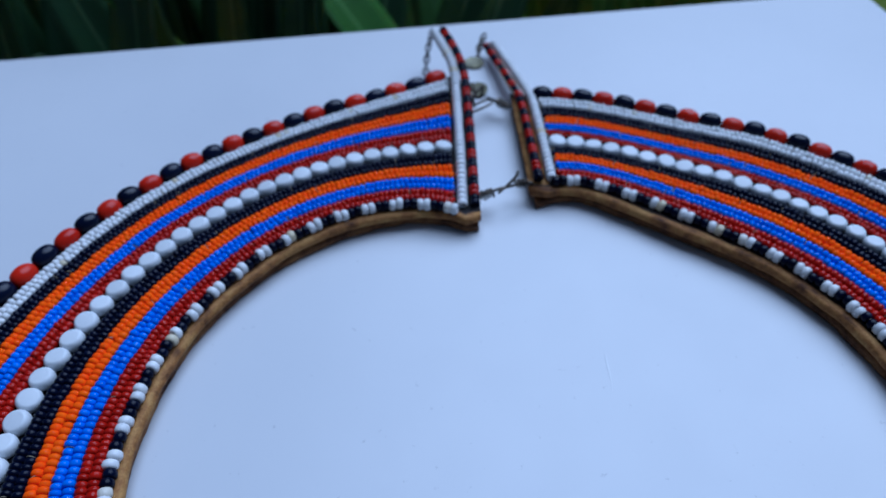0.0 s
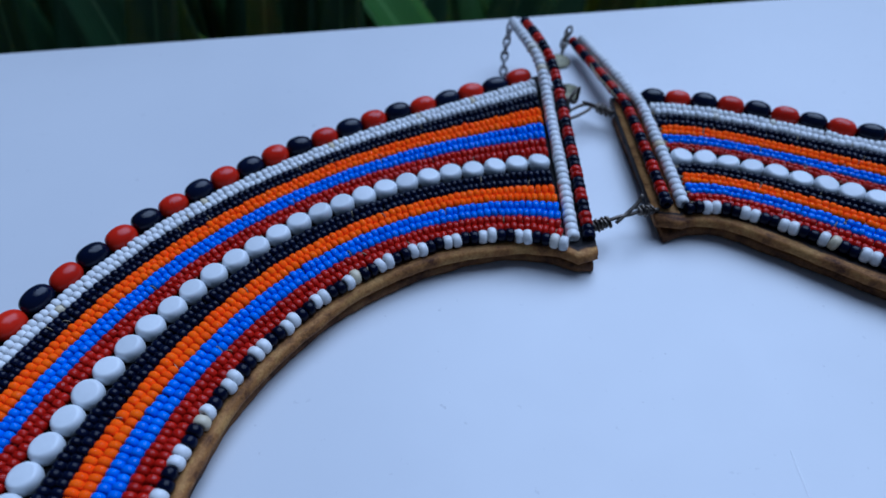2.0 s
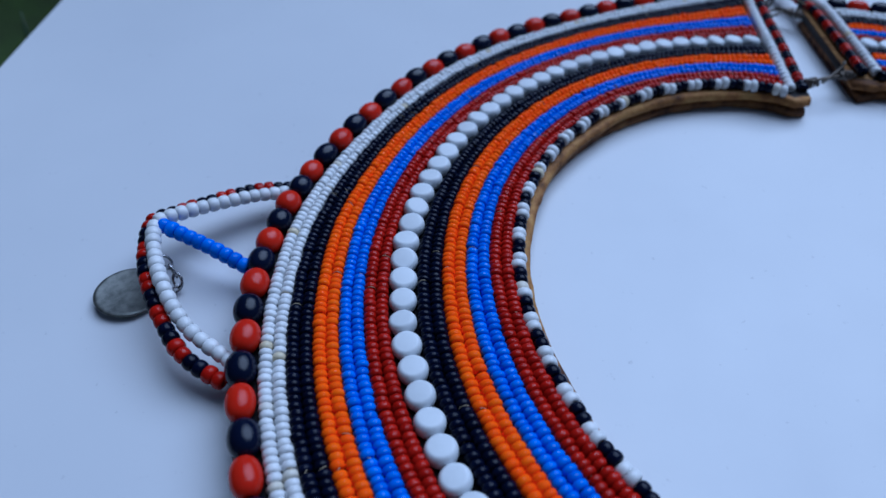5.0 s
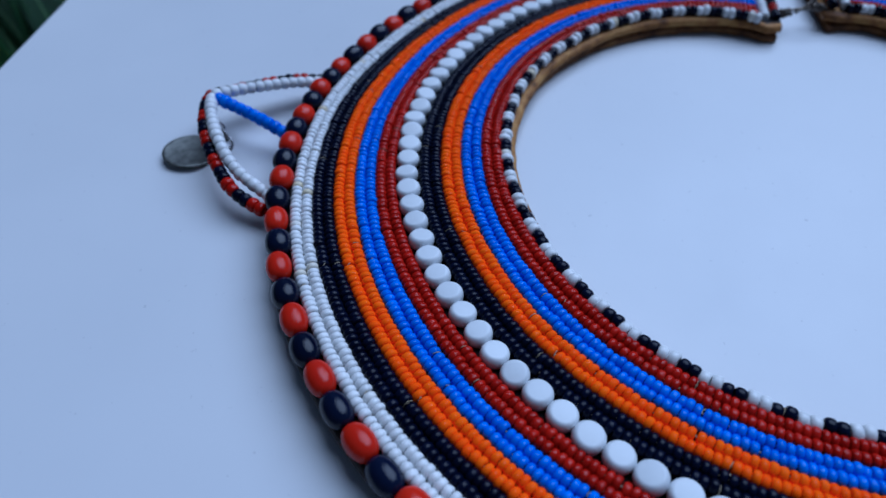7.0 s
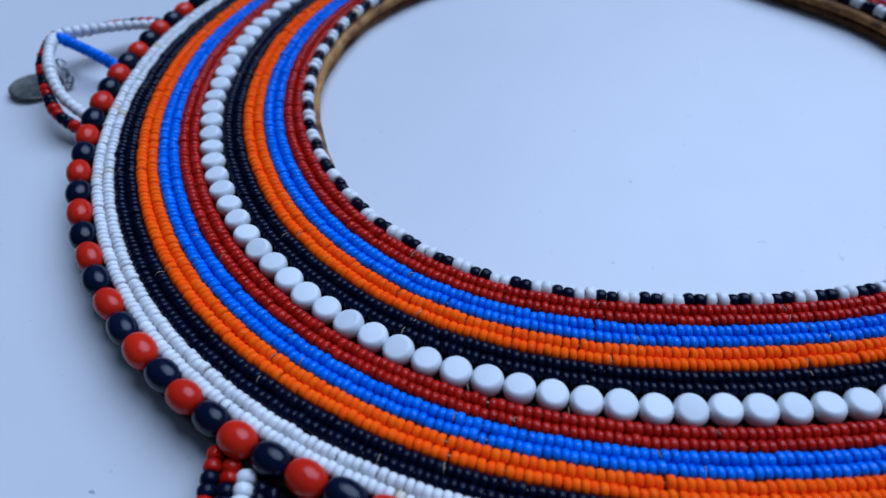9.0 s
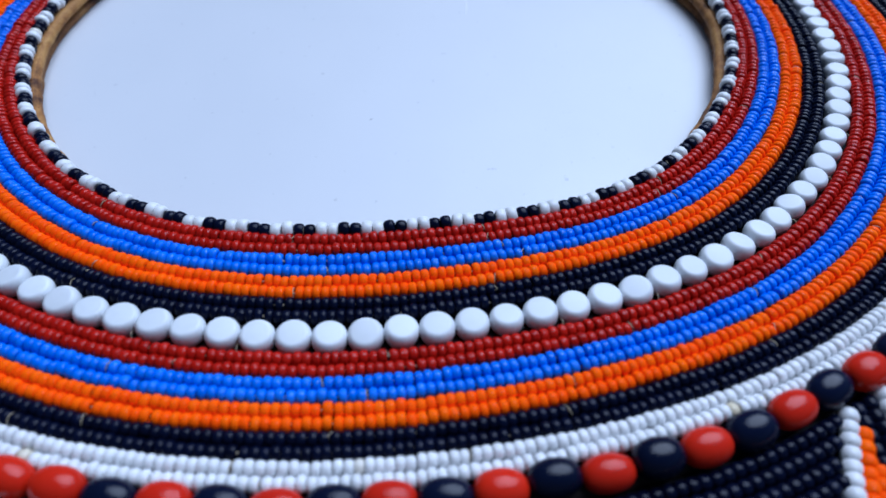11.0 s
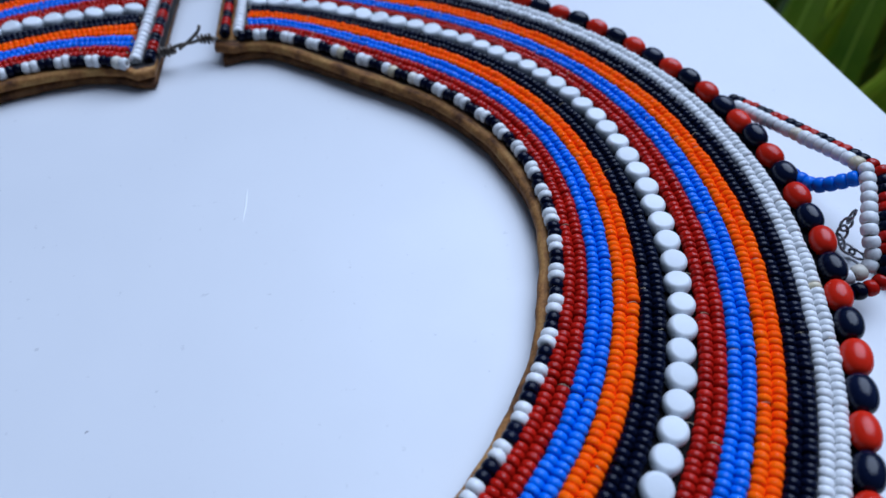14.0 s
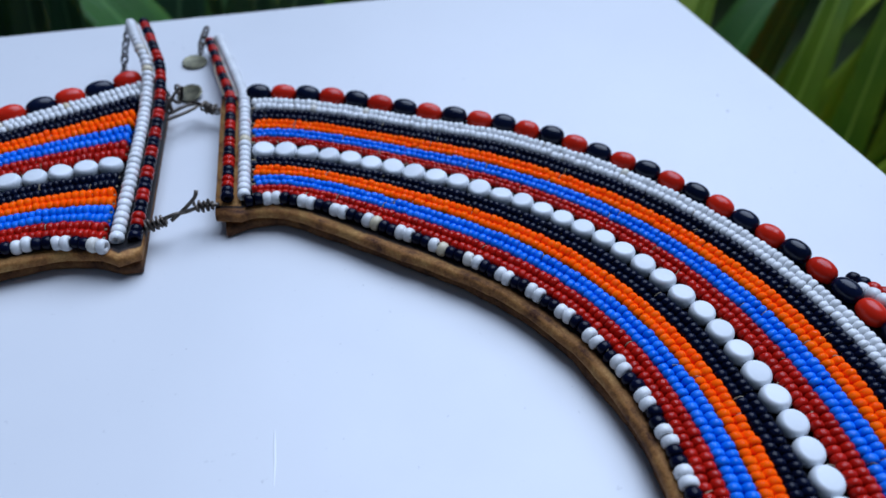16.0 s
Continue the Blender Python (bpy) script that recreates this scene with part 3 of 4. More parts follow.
# leather: an upper piece under the beads and a lining below it
def leather(name, inset, z0, z1, end_in, end_out, mats, wob):
    """A flat ring with a slit and a rounded, uneven edge: sections from the one end bar to the other."""
    lin, lout = row_line(RAD["inner"], -0.02), row_line(RAD["oval"], -0.02)
    N = 640
    sections = []
    for j in range(N + 1):
        f = j / N
        a, da, th = along(lin, f * lin[2][-1])
        b2, db, _ = along(lout, f * lout[2][-1])
        out = (b2 - a).normalized()
        wv = wob * (noise.noise(Vector((a.x * 2.2, a.y * 2.2, z0 * 30))) + 0.4 * noise.noise(Vector((a.x * 9, a.y * 9, 3 + z0 * 20))) + 0.12 * noise.noise(Vector((a.x * 40, a.y * 40, 5))))
        reach = float(np.interp(th, (14, 25, 32, 38, 50, 66, 90, 188, 250, 278, 300, 320, 345, 358, 367), (0.034, 0.046, 0.076, 0.084, 0.080, 0.068, 0.058, 0.048, 0.060, 0.068, 0.080, 0.092, 0.098, 0.104, 0.078)))
        sections.append((a - out * (reach - inset + wv), b2 + out * (0.052 - inset + wv * 0.5)))
    # the ends, past the bars
    sections = [(Vector((*end_in[0], 0)), Vector((*end_out[0], 0)))] + sections + [(Vector((*end_in[1], 0)), Vector((*end_out[1], 0)))]
    # half of the outline across: how far in from the edge, and how high between the two sides
    edge = [(0.030, 0.0), (0.010, 0.04), (0.001, 0.16), (0.0, 0.40), (0.003, 0.66), (0.010, 0.85), (0.022, 0.96), (0.042, 1.0), (0.075, 1.0)]
    K = 2 * len(edge)
    verts, faces, fm, uvs = [], [], [], []
    run = 0.0
    for j, (a, b2) in enumerate(sections):
        width = (b2 - a).length
        out = (b2 - a) / width
        run += (a - sections[j - 1][0]).length if j else 0.0
        lift = 0.010 * noise.noise(Vector((a.x * 3.1, a.y * 3.1, 9 + z0)))
        for i, (e, up) in enumerate(edge + [(width - e, up) for e, up in reversed(edge)]):
            p = a + out * e
            verts.append((p.x, p.y, z0 + (z1 - z0) * up + (lift * up if i < len(edge) - 1 else 0.0)))
            uvs.append((run, e if i < len(edge) else width - e + 0.5))
    top_i = len(edge) - 1
    for j in range(len(sections) - 1):
        for i in range(K):
            q = (i + 1) % K
            faces.append((j * K + i, (j + 1) * K + i, (j + 1) * K + q, j * K + q))
            fm.append((2 if j == len(sections) - 2 else 1) if i == top_i else 0)
    faces.append(tuple(range(K)))
    faces.append(tuple((len(sections) - 1) * K + i for i in reversed(range(K))))
    fm += [0, 0]
    me = mesh_of(name, np.array(verts) * U - np.array(ORIGIN), faces, mats, True, fm)
    lay = me.uv_layers.new(name="UVMap")
    for lp in me.loops:
        lay.data[lp.index].uv = uvs[lp.vertex_index]
    return me


part("leather_backing", leather("leather_backing", 0.0, 0.012, 0.068, ((-0.243, 3.690), (0.042, 3.985)), ((-0.572, 5.150), (-0.230, 5.140)), [MAT_LEATHER, MAT_STAIN, MAT_RAW], 0.018), collar, "tan leather with a worn raw edge")
part("leather_lining", leather("leather_lining", 0.026, -0.061, -0.004, ((-0.255, 3.672), (0.097, 3.943)), ((-0.575, 5.060), (-0.202, 5.030)), [MAT_LINING, MAT_LINING, MAT_LINING], 0.024), collar, "darker brown leather lining")

# ---- end bars and their raised tabs
FORM = seed_form(1.0, 1.0, 14)


def strand(parent, name, points, pitch, radius, colours, origin=ORIGIN, squash=1.0):
    pts, length = spline([Vector(p) * U for p in points], 2)
    count = max(2, round(length / (pitch * U)))
    pts, _ = spline([Vector(p) * U for p in points], 2 * count + 1)
    for i in range(count):
        a, p, b2 = pts[2 * i], pts[2 * i + 1], pts[2 * i + 2]
        mat = colours[i % len(colours)]
        ob = part(name, bead_mesh("strand_" + mat.name, FORM, (1, 1, 1), mat), parent)
        r = radius * U * rng.uniform(0.94, 1.06)
        up = (0, 0, 1) if abs((b2 - a).normalized().z) < 0.95 else (1, 0, 0)
        m = jitter(basis(b2 - a, up), 0.05) @ Matrix.Diagonal(((b2 - a).length * 1.0, r, r))
        ob.matrix_basis = Matrix.Translation(p - origin) @ m.to_4x4()


tab_l = part("end_tab", tube("tab_thread", [Vector(p) * U - ORIGIN for p in ((-0.704, 5.181, 0.140), (-0.770, 5.296, 0.250), (-0.909, 5.672, 0.265), (-0.711, 5.308, 0.250), (-0.631, 5.204, 0.140))], 0.0002, MAT_THREAD), collar, "raised tab of white and of red and black beads")
strand(tab_l, "white_bead", [(-0.375, 3.748, 0.084), (-0.48, 4.277, 0.102), (-0.597, 4.818, 0.122), (-0.692, 5.2, 0.19), (-0.795, 5.382, 0.25), (-0.948, 5.666, 0.267)], 0.049, 0.036, [MAT_WHITE])
strand(tab_l, "red_black_bead", [(-0.294, 3.767, 0.082), (-0.398, 4.279, 0.102), (-0.513, 4.82, 0.122), (-0.613, 5.202, 0.19), (-0.707, 5.394, 0.25), (-0.87, 5.693, 0.262)], 0.045, 0.034, [MAT_BLACK, MAT_BLACK, MAT_RED, MAT_RED])
tab_r = part("end_tab", tube("tab_thread", [Vector(p) * U - ORIGIN for p in ((-0.101, 5.064, 0.100), (-0.257, 5.372, 0.080), (-0.516, 5.952, 0.040), (-0.335, 5.370, 0.080), (-0.189, 5.062, 0.100))], 0.0002, MAT_THREAD), collar, "tab of white and of red and black beads")
strand(tab_r, "white_bead", [(0.173, 4.092, 0.102), (0.081, 4.493, 0.102), (-0.041, 4.989, 0.102), (-0.106, 5.169, 0.085), (-0.25, 5.473, 0.075), (-0.463, 5.915, 0.045)], 0.049, 0.036, [MAT_WHITE])
strand(tab_r, "red_black_bead", [(0.09, 4.072, 0.102), (-0.005, 4.481, 0.102), (-0.129, 4.988, 0.092), (-0.194, 5.168, 0.07), (-0.327, 5.458, 0.06), (-0.527, 5.893, 0.035)], 0.045, 0.034, [MAT_BLACK, MAT_BLACK, MAT_RED, MAT_RED])


def chain(points, links, size, mat=MAT_STEEL, wire=0.0085):
    """Links that hang through one another along a line, each turned against the last."""
    length = spline(points, 2)[1]
    n = max(links, round(length / (1.35 * size)))
    pts, _ = spline(points, 2 * n + 1)
    base = None
    for i in range(n):
        a, p, b2 = pts[2 * i], pts[2 * i + 1], pts[2 * i + 2]
        up = (0, 0, 1) if abs((b2 - a).normalized().z) < 0.9 else (1, 0, 0)
        m = basis(b2 - a, up, (i % 2) * 1.35 + 0.3 + rng.gauss(0, 0.15))
        loop = [(p + m @ Vector((size * math.cos(2 * math.pi * k / 18), size * 0.6 * math.sin(2 * math.pi * k / 18), 0))) * U - ORIGIN for k in range(18)]
        data = tube("chain_link", loop, wire * U, mat, closed=True)
        if base is None:
            base = part("chain", data, collar, "small twisted steel chain links")
        else:
            part("link", data, base)
    return base


def medal(centre, radius, tilt, mat, label):
    v, f = lathe([(-0.006, 0), (-0.006, radius * 0.96), (-0.002, radius), (0.002, radius), (0.006, radius * 0.96), (0.0072, radius * 0.9), (0.0058, radius * 0.86), (0.0062, 0)], 32, "Z")
    ob = part("medal", mesh_of("medal", np.asarray(v) * U, f, mat, True), collar, label)
    ob.matrix_basis = Matrix.Translation(Vector(centre) * U - ORIGIN) @ Euler(tilt).to_matrix().to_4x4()
    return ob


chain([(-0.951, 5.648, 0.255), (-0.966, 5.539, 0.160), (-0.964, 5.417, 0.050), (-0.948, 5.342, -0.030)], 7, 0.038)
chain([(-0.553, 5.952, 0.090), (-0.576, 5.888, 0.030), (-0.584, 5.823, -0.020)], 4, 0.042, MAT_WIRE)
medal((-0.603, 5.719, -0.045), 0.085, (0.08, 0.05, 0), MAT_BRASS, "small tarnished brass medal")
chain([(-0.544, 5.221, 0.050), (-0.527, 5.197, 0.000)], 2, 0.03, MAT_WIRE)
medal((-0.508, 5.294, -0.035), 0.085, (0.2, -0.1, 0), MAT_BRASS, "small tarnished brass medal")


def wire(points, n, label="", r=0.0105):
    pts, _ = spline(points, n)
    return part("clasp_wire", tube("clasp_wire", [p * U - ORIGIN for p in pts], r * U, MAT_WIRE), collar, label)


def coil(a, b2, turns, radius):
    a, b2 = Vector(a), Vector(b2)
    d = (b2 - a).normalized()
    y = Vector((0, 0, 1)).cross(d).normalized()
    z = d.cross(y)
    pts = []
    for k in range(turns * 10 + 1):
        w = 2 * math.pi * k / 10
        rr = radius * (1 + 0.25 * math.sin(k * 1.7))
        pts.append((a.lerp(b2, k / (turns * 10)) + rr * (math.cos(w) * y + math.sin(w) * z)) * U - ORIGIN)
    return part("clasp_wire", tube("clasp_coil", pts, 0.008 * U, MAT_WIRE), collar, "twisted tarnished wire clasp")


# lower hook
wire([(-0.306, 3.882, 0.060), (-0.240, 3.908, 0.070), (-0.164, 3.943, 0.090), (-0.099, 3.984, 0.085), (-0.033, 4.015, 0.095), (0.050, 4.057, 0.080)], 24, "bent wire hook")
wire([(-0.164, 3.924, 0.070), (-0.109, 3.983, 0.100), (-0.060, 4.033, 0.140), (-0.052, 4.056, 0.170)], 12)
coil((-0.287, 3.883, 0.060), (-0.193, 3.929, 0.070), 5, 0.026)
coil((-0.062, 4.004, 0.095), (0.022, 4.046, 0.090), 4, 0.024)
# upper hook
wire([(-0.212, 4.962, 0.060), (-0.314, 4.999, 0.070), (-0.385, 5.040, 0.060), (-0.396, 5.061, 0.050), (-0.356, 5.052, 0.040), (-0.273, 4.993, 0.045)], 26, "bent wire hook")
coil((-0.312, 4.997, 0.060), (-0.212, 4.962, 0.060), 4, 0.028)
wire([(-0.490, 4.831, 0.060), (-0.423, 4.873, 0.070), (-0.359, 4.959, 0.065), (-0.346, 5.041, 0.050), (-0.413, 5.019, 0.050), (-0.504, 4.914, 0.050)], 26)
wire([(-0.514, 4.913, 0.060), (-0.471, 4.988, 0.140), (-0.435, 5.050, 0.160), (-0.451, 4.995, 0.080), (-0.498, 4.970, 0.130), (-0.475, 4.915, 0.050)], 30)

# ---- side loops
RB = [MAT_BLACK, MAT_BLACK, MAT_RED, MAT_RED]


def side_loop(white, mixed, blue):
    base = part("side_loop", tube("loop_thread", [Vector(p) * U - ORIGIN for p in spline(white, 40)[0]], 0.0005, MAT_THREAD), collar, "loop of white and of red and black beads with a blue strand")
    strand(base, "white_bead", white, 0.053, 0.036, [MAT_WHITE])
    strand(base, "red_black_bead", mixed, 0.051, 0.039, RB)
    strand(base, "blue_bead", blue, 0.050, 0.039, [MAT_BLUE])
    return base


side_loop(
    [(-3.002, 1.914, 0.070), (-3.168, 1.754, 0.120), (-3.410, 1.452, 0.180), (-3.414, 1.336, 0.185), (-3.211, 1.082, 0.180), (-2.988, 0.911, 0.120), (-2.722, 0.826, 0.060)],
    [(-3.016, 1.974, 0.050), (-3.193, 1.834, 0.090), (-3.435, 1.522, 0.140), (-3.481, 1.386, 0.150), (-3.300, 1.094, 0.140), (-2.986, 0.819, 0.080), (-2.731, 0.745, 0.030)],
    [(-3.425, 1.396, 0.180), (-3.142, 1.365, 0.130), (-2.928, 1.333, 0.080)],
)
chain([(-3.339, 1.259, 0.100), (-3.285, 1.238, 0.030), (-3.258, 1.195, -0.020), (-3.312, 1.128, -0.030)], 4, 0.036, MAT_STEEL, 0.007)
medal((-3.475, 1.120, -0.035), 0.165, (-0.05, 0.09, 0.3), MAT_MEDAL, "round dull grey metal medal lying on the table")
side_loop(
    [(3.201, 3.632, 0.080), (3.340, 3.360, 0.160), (3.555, 2.924, 0.290), (3.579, 2.809, 0.290), (3.541, 2.563, 0.220), (3.555, 2.439, 0.120), (3.437, 2.384, 0.060)],
    [(3.198, 3.713, 0.060), (3.377, 3.406, 0.150), (3.613, 2.936, 0.280), (3.662, 2.811, 0.270), (3.614, 2.530, 0.200), (3.597, 2.372, 0.090), (3.430, 2.316, 0.030)],
    [(3.351, 3.044, 0.100), (3.437, 2.918, 0.140), (3.562, 2.838, 0.270)],
)
chain([(3.580, 2.760, 0.120), (3.561, 2.734, 0.030), (3.562, 2.687, -0.020), (3.634, 2.618, -0.030)], 4, 0.036, MAT_STEEL, 0.007)
medal((3.870, 2.565, -0.035), 0.185, (-0.05, 0.09, 0.3), MAT_MEDAL, "round dull grey metal medal lying on the table")

# ---- front flap
FO = Vector((0.962, -0.233, 0))
FR, FA = Vector((0.9541, 0.2996, 0)), Vector((0.2996, -0.9541, 0))
FLAP_LEN = 1.35
LAT = 1.815


def fp(lat, down, z):
    return FO + FR * lat + FA * down + Vector((0, 0, z))


OX, OY = CX + RAD["oval"] * COS - FO.x, CY + RAD["oval"] * SIN - FO.y
SEL = (THETA > 135) & (THETA < 250)
O_LAT, O_DOWN = (OX * FR.x + OY * FR.y)[SEL], (OX * FA.x + OY * FA.y)[SEL]


def oval_down(lat):
    """How far down the flap the ovals' outer side lies at a place across it."""
    return float(np.interp(lat, O_LAT, O_DOWN)) + 0.05


verts, faces = [], []
cols = 48
for i in range(cols + 1):
    lat = -LAT + 2 * LAT * i / cols
    for down, z in ((oval_down(lat) - 0.07, 0.03), (FLAP_LEN, 0.03), (FLAP_LEN, -0.035), (oval_down(lat) - 0.07, -0.035)):
        verts.append(fp(lat, down, z) * U - ORIGIN)
for i in range(cols):
    for k in range(4):
        q = (k + 1) % 4
        faces.append((i * 4 + k, i * 4 + q, (i + 1) * 4 + q, (i + 1) * 4 + k))
faces += [(3, 2, 1, 0), tuple(cols * 4 + k for k in range(4))]
flap = part("front_flap", mesh_of("front_flap", verts, faces, [MAT_STAIN], False), collar, "beaded leather flap hanging from the front")
FZ = 0.060
for sx in (-1, 1):  # worn corners of the leather that stick out beside the ovals
    stub = part("leather_corner", mesh_of("leather_corner", [fp(sx * la, dn, z) * U - ORIGIN for z in (-0.02, 0.032) for la, dn in ((1.70, -0.02), (1.83, -0.13), (1.885, -0.105), (1.872, -0.03), (1.815, 0.05), (1.72, 0.06))], [(5, 4, 3, 2, 1, 0), (6, 7, 8, 9, 10, 11)] + [(i, (i + 1) % 6, 6 + (i + 1) % 6, 6 + i) for i in range(6)], MAT_RAW, False), flap, "torn tan leather corner")


def flap_column(lat0, slope, start, end, mats, pitch=0.047, r=0.033, name="flap_bead"):
    n = int((end - start) / pitch)
    d = FR * slope + FA
    for i in range(n):
        down = start + pitch * (i + 0.5)
        p = fp(lat0 + slope * (down - start), down, FZ + rng.gauss(0, 0.002))
        mat = mats[i % len(mats)]
        rr = r * U * rng.uniform(0.95, 1.05)
        ob = part(name, bead_mesh("strand_" + mat.name, FORM, (1, 1, 1), mat), flap)
        ob.matrix_basis = Matrix.Translation(p * U - ORIGIN) @ (jitter(basis(d), 0.05) @ Matrix.Diagonal((pitch * U * d.length, rr, rr))).to_4x4()


END = FLAP_LEN - 0.03
RED_BLACK = [MAT_RED, MAT_RED, MAT_BLACK, MAT_BLACK]
for lat, slope in ((1.788, 0.0), (1.702, 0.0), (-1.80, 0.05), (-1.872, 0.05)):
    flap_column(lat, slope, oval_down(lat) + 0.02, END, RED_BLACK, r=0.036)
for lat, slope, mat, r in ((1.633, -0.01, MAT_WHITE, 0.039), (1.575, -0.05, MAT_BLACK, 0.030), (1.525, -0.07, MAT_BLACK, 0.026), (-1.735, 0.02, MAT_WHITE, 0.039), (-1.672, 0.02, MAT_BLACK, 0.030), (-1.624, 0.02, MAT_BLACK, 0.024)):
    flap_column(lat, slope, oval_down(lat) + 0.025, END, [mat], r=r)
# slanting white line with the orange wedge beyond it
flap_column(1.484, -0.42, oval_down(1.484) + 0.03, END, [MAT_WHITE], pitch=0.043, r=0.034)
for k in range(9):
    flap_column(1.500 - 0.010 * k, -0.38, 0.215 + 0.125 * k, END, [MAT_ORANGE], pitch=0.043, r=0.031)
# white block, red edge, white line and orange columns on the other side
for k in range(7):
    lat = -1.567 + 0.052 * k
    flap_column(lat, 0.05, oval_down(lat) + 0.05 + 0.025 * (k % 2), END, [MAT_WHITE], pitch=0.050, r=0.031)
flap_column(-1.202, 0.2, oval_down(-1.2) + 0.02, END, [MAT_RED], r=0.033)
flap_column(-1.140, 0.2, oval_down(-1.14) + 0.02, END, [MAT_WHITE], r=0.035)
for k in range(3):
    lat = -1.075 + 0.062 * k
    flap_column(lat, 0.2, oval_down(lat) + 0.02 + 0.03 * k, END, [MAT_ORANGE], r=0.032)
# the dark field of rows that follow the ovals
frames = []
for k in range(24):
    off = 0.045 + 0.056 * k
    lat = -1.2
    while lat < 1.6:
        down = oval_down(lat) + off
        if -0.91 + 0.2 * (down - 0.2) < lat < 1.452 - 0.42 * (down - 0.148) and down < END:
            p, q = fp(lat, down, FZ), fp(lat + 0.02, oval_down(lat + 0.02) + off, FZ)
            m = jitter(basis(q - p), 0.05) @ Matrix.Diagonal((0.041 * U, 0.028 * U, 0.028 * U))
            frames.append((m, p * U - ORIGIN))
        lat += 0.0405 / math.hypot(1, (oval_down(lat + 0.02) - oval_down(lat - 0.02)) / 0.04)
part("bead_field", joined("bead_field", SEED, frames, MAT_BLACK), flap, "field of small black glass beads", "stuff")

# couching stitches
for nm, lot in (("a", stitches[0::2]), ("b", stitches[1::2])):
    vs, fs = [], []
    for pts in lot:
        me = tube("tmp_stitch", [p - ORIGIN for p in pts], 0.0015 * U, MAT_THREAD, 5)
        o = len(vs)
        vs += [tuple(v.co) for v in me.vertices]
        fs += [tuple(o + i for i in f.vertices) for f in me.polygons]
        bpy.data.meshes.remove(me)
    part("stitching", mesh_of("stitching", vs, fs, MAT_THREAD), collar, "short beige stitches that hold the rows down", "stuff")

# ------------------------------------------------------------------ plants behind and beside the table


def blade(name, length, width, bend, fold, mat, twist=0.0):
    """A long tapered leaf with a keel; grows up along z and bends towards +y."""
    N, M = 16, 6
    verts, faces, uvs = [], [], []
    ang2, pos = 0.0, Vector((0, 0, 0))
    for i in range(N + 1):
        f = i / N
        w = width * (0.55 + 0.45 * math.sin(min(1.0, f * 1.7) * math.pi / 2)) * (1 - f**3.2) + 0.0006
        d = Vector((0, math.sin(ang2), math.cos(ang2)))
        up = Vector((0, math.cos(ang2), -math.sin(ang2)))
        for j in range(M + 1):
            u = j / M - 0.5
            tw = twist * f
            side = Vector((math.cos(tw), 0, 0)) + up * math.sin(tw)
            verts.append(pos + side * (u * w) - up * (fold * w * (abs(u) * 2) ** 1.4))
            uvs.append((j / M, f))
        pos = pos + d * (length / N)
        ang2 += bend / N * (0.3 + 1.4 * f)
    for i in range(N):
        for j in range(M):
            a = i * (M + 1) + j
            faces.append((a, a + 1, a + M + 2, a + M + 1))
    # give it thickness
    nv = len(verts)
    verts += [v + Vector((0, -0.0012, 0.0)) for v in verts]
    faces += [tuple(nv + k for k in reversed(f)) for f in faces]
    rim = [j for j in range(M + 1)] + [i * (M + 1) + M for i in range(1, N + 1)] + [N * (M + 1) + j for j in range(M - 1, -1, -1)] + [i * (M + 1) for i in range(N - 1, 0, -1)]
    for a, b2 in zip(rim, rim[1:] + rim[:1]):
        faces.append((a, nv + a, nv + b2, b2))
    me = mesh_of(name, verts, faces, mat)
    lay = me.uv_layers.new(name="UVMap")
    uvs = uvs + uvs
    for lp in me.loops:
        lay.data[lp.index].uv = uvs[lp.vertex_index]
    return me


BLADES = {}
for key, mat, wd, arch in (("dark", MAT_LEAF_DARK, 0.055, 0.25), ("mid", MAT_LEAF_MID, 0.045, 0.5), ("light", MAT_LEAF_LIGHT, 0.042, 0.75), ("broad", MAT_LEAF_BROAD, 0.095, 0.9)):
    BLADES[key] = [blade("leaf_" + key, 0.80 + 0.07 * k, wd * (0.85 + 0.1 * k), arch + 0.28 * k, 0.12, mat, 0.25 * (k - 1)) for k in range(4)]


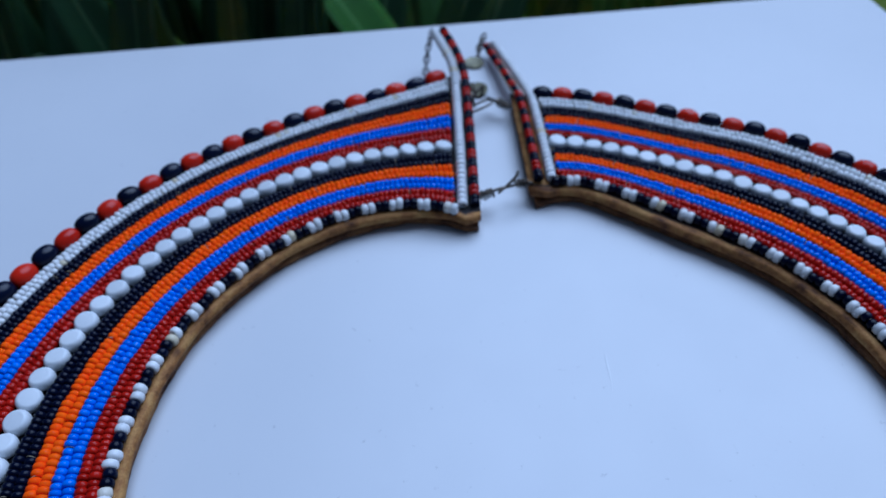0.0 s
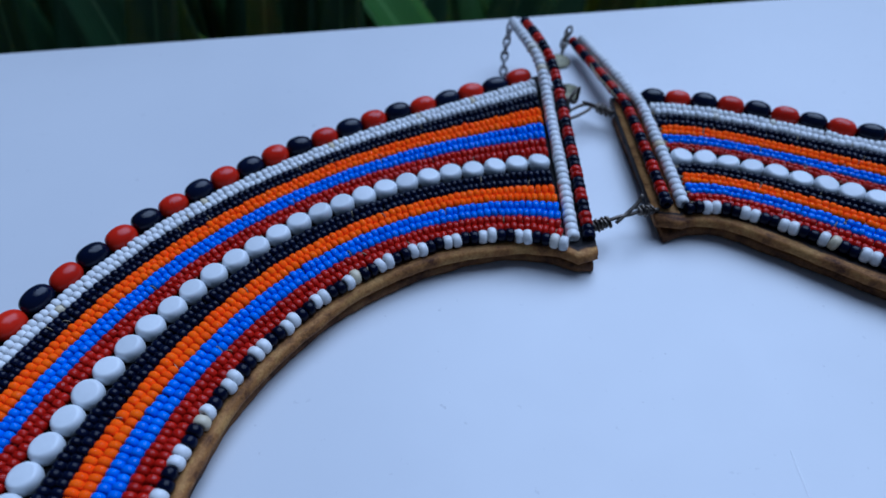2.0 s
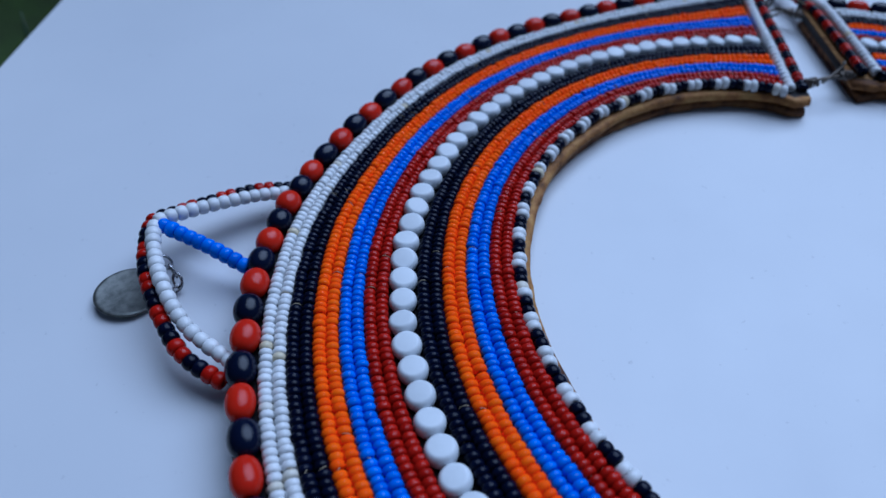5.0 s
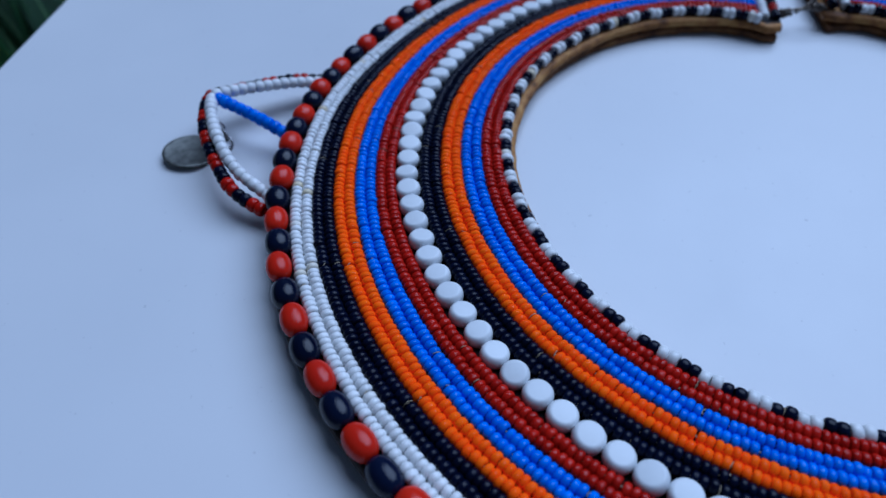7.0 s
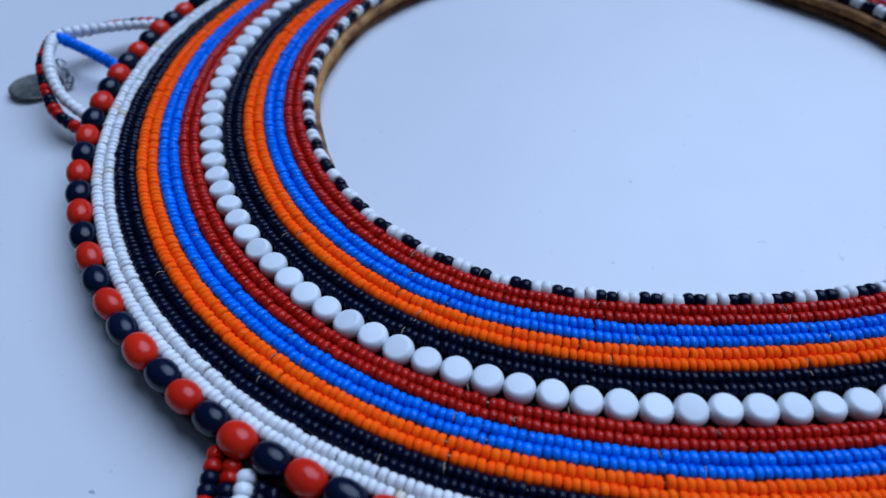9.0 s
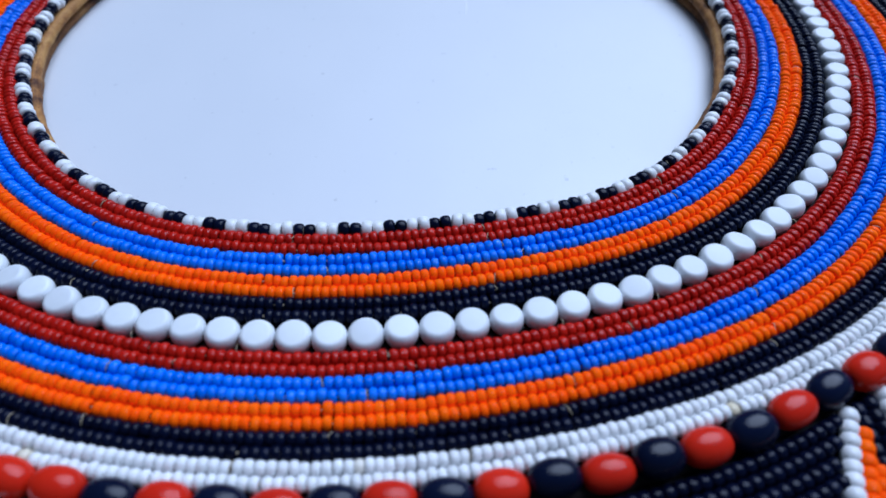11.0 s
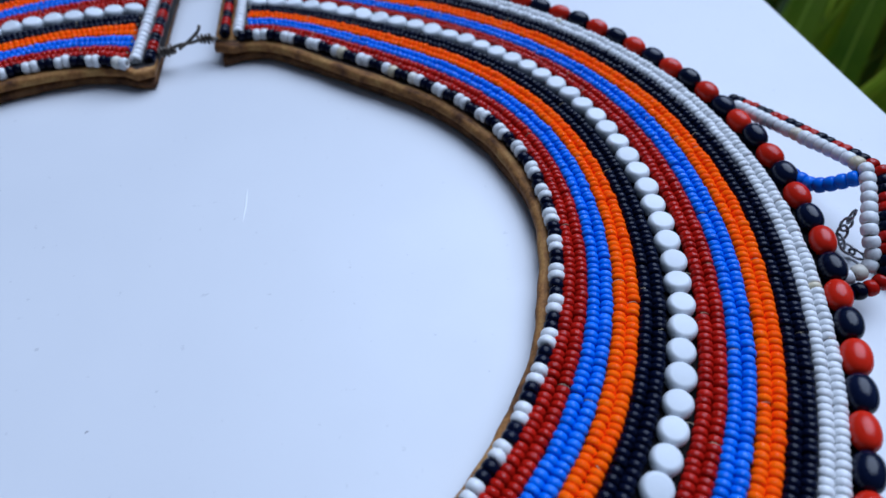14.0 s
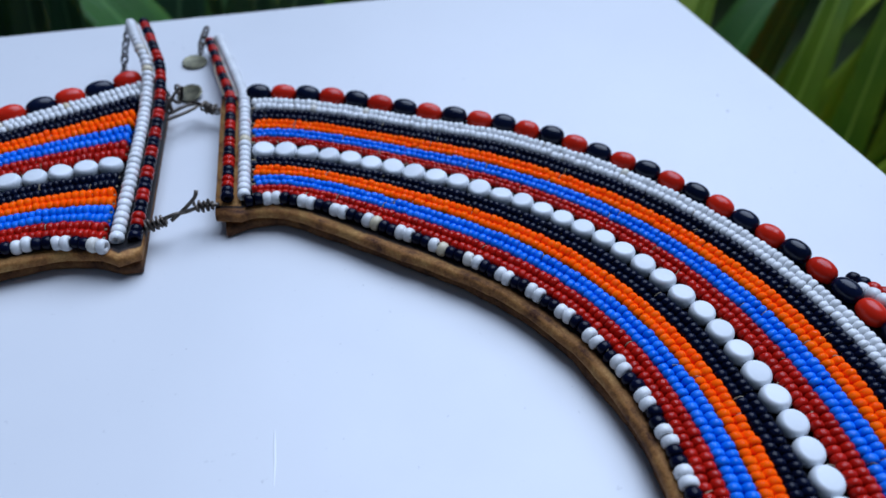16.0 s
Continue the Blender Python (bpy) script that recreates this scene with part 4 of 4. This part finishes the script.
def plant(x, y, key, count, spread, lean, label, seed, away):
    r = random.Random(seed)
    base = thing("strap_leaf_plant", label, "plant", "plants round the table", at=(x, y, -0.75))
    for i in range(count):
        ob = part("leaf", r.choice(BLADES[key]), base)
        w = away + r.gauss(0, 0.55)
        ob.matrix_basis = Matrix.Translation((r.gauss(0, spread), r.gauss(0, spread), -0.02)) @ Euler((0, 0, w)).to_matrix().to_4x4() @ Euler((r.gauss(-0.02, lean * 0.4), r.gauss(0, lean), 0)).to_matrix().to_4x4() @ Matrix.Scale(r.uniform(0.85, 1.1), 4)
    return base


def beyond(across, past):
    p = (ex * across + ey * (6.402 + past)) * U
    return p.x, p.y


for i, (ac, past) in enumerate([(-5.6, 1.6), (-4.3, 1.3), (-3.1, 1.5), (-2.0, 1.2), (-0.9, 1.5), (-4.9, 4.2), (-2.6, 4.0), (-0.6, 4.2)]):
    plant(*beyond(ac, past), "dark", 9, 0.028, 0.09, "dark green strap-leaved plant growing behind the white table", 20 + i, ang)
for i, (ac, past) in enumerate([(2.4, 5.2), (3.2, 5.8), (4.2, 5.0), (5.6, 4.4), (3.4, 8.5), (6.4, 6.5)]):
    plant(*beyond(ac, past), "mid", 10, 0.05, 0.18, "mid-green strap-leaved plant behind the white table", 50 + i, ang)


def beside(past, along_y, sign=1):
    p = (ex * ((5.14 if sign > 0 else -4.67) + sign * past) + ey * along_y) * U
    return p.x, p.y


for i, (past, al) in enumerate([(2.2, 5.6), (2.6, 4.2), (2.3, 3.2), (3.6, 4.8), (3.4, 3.2), (4.6, 2.2), (2.8, 6.8), (4.4, 5.8), (5.2, 4.4), (4.2, 7.6)]):
    plant(*beside(past, al), "light", 11, 0.04, 0.2, "bright yellow-green strap-leaved plant beside the white table", 80 + i, ang - math.pi / 2)
for i, (past, al) in enumerate([(1.5, 5.4), (1.4, 4.2), (1.8, 3.0), (3.0, 5.0)]):
    plant(*beside(past, al, -1), "dark", 9, 0.03, 0.1, "dark green strap-leaved plant beside the white table", 120 + i, ang + math.pi / 2)
for i, (ac, past) in enumerate([(0.5, 2.4), (1.5, 3.2)]):
    plant(*beyond(ac, past), "broad", 7, 0.035, 0.14, "green plant with broad strap leaves behind the white table", 170 + i, ang)
for i, (past, al) in enumerate([(1.9, 3.9), (2.4, 2.6)]):
    plant(*beside(past, al), "broad", 6, 0.03, 0.16, "green plant with broad strap leaves beside the white table", 150 + i, ang - math.pi / 2)
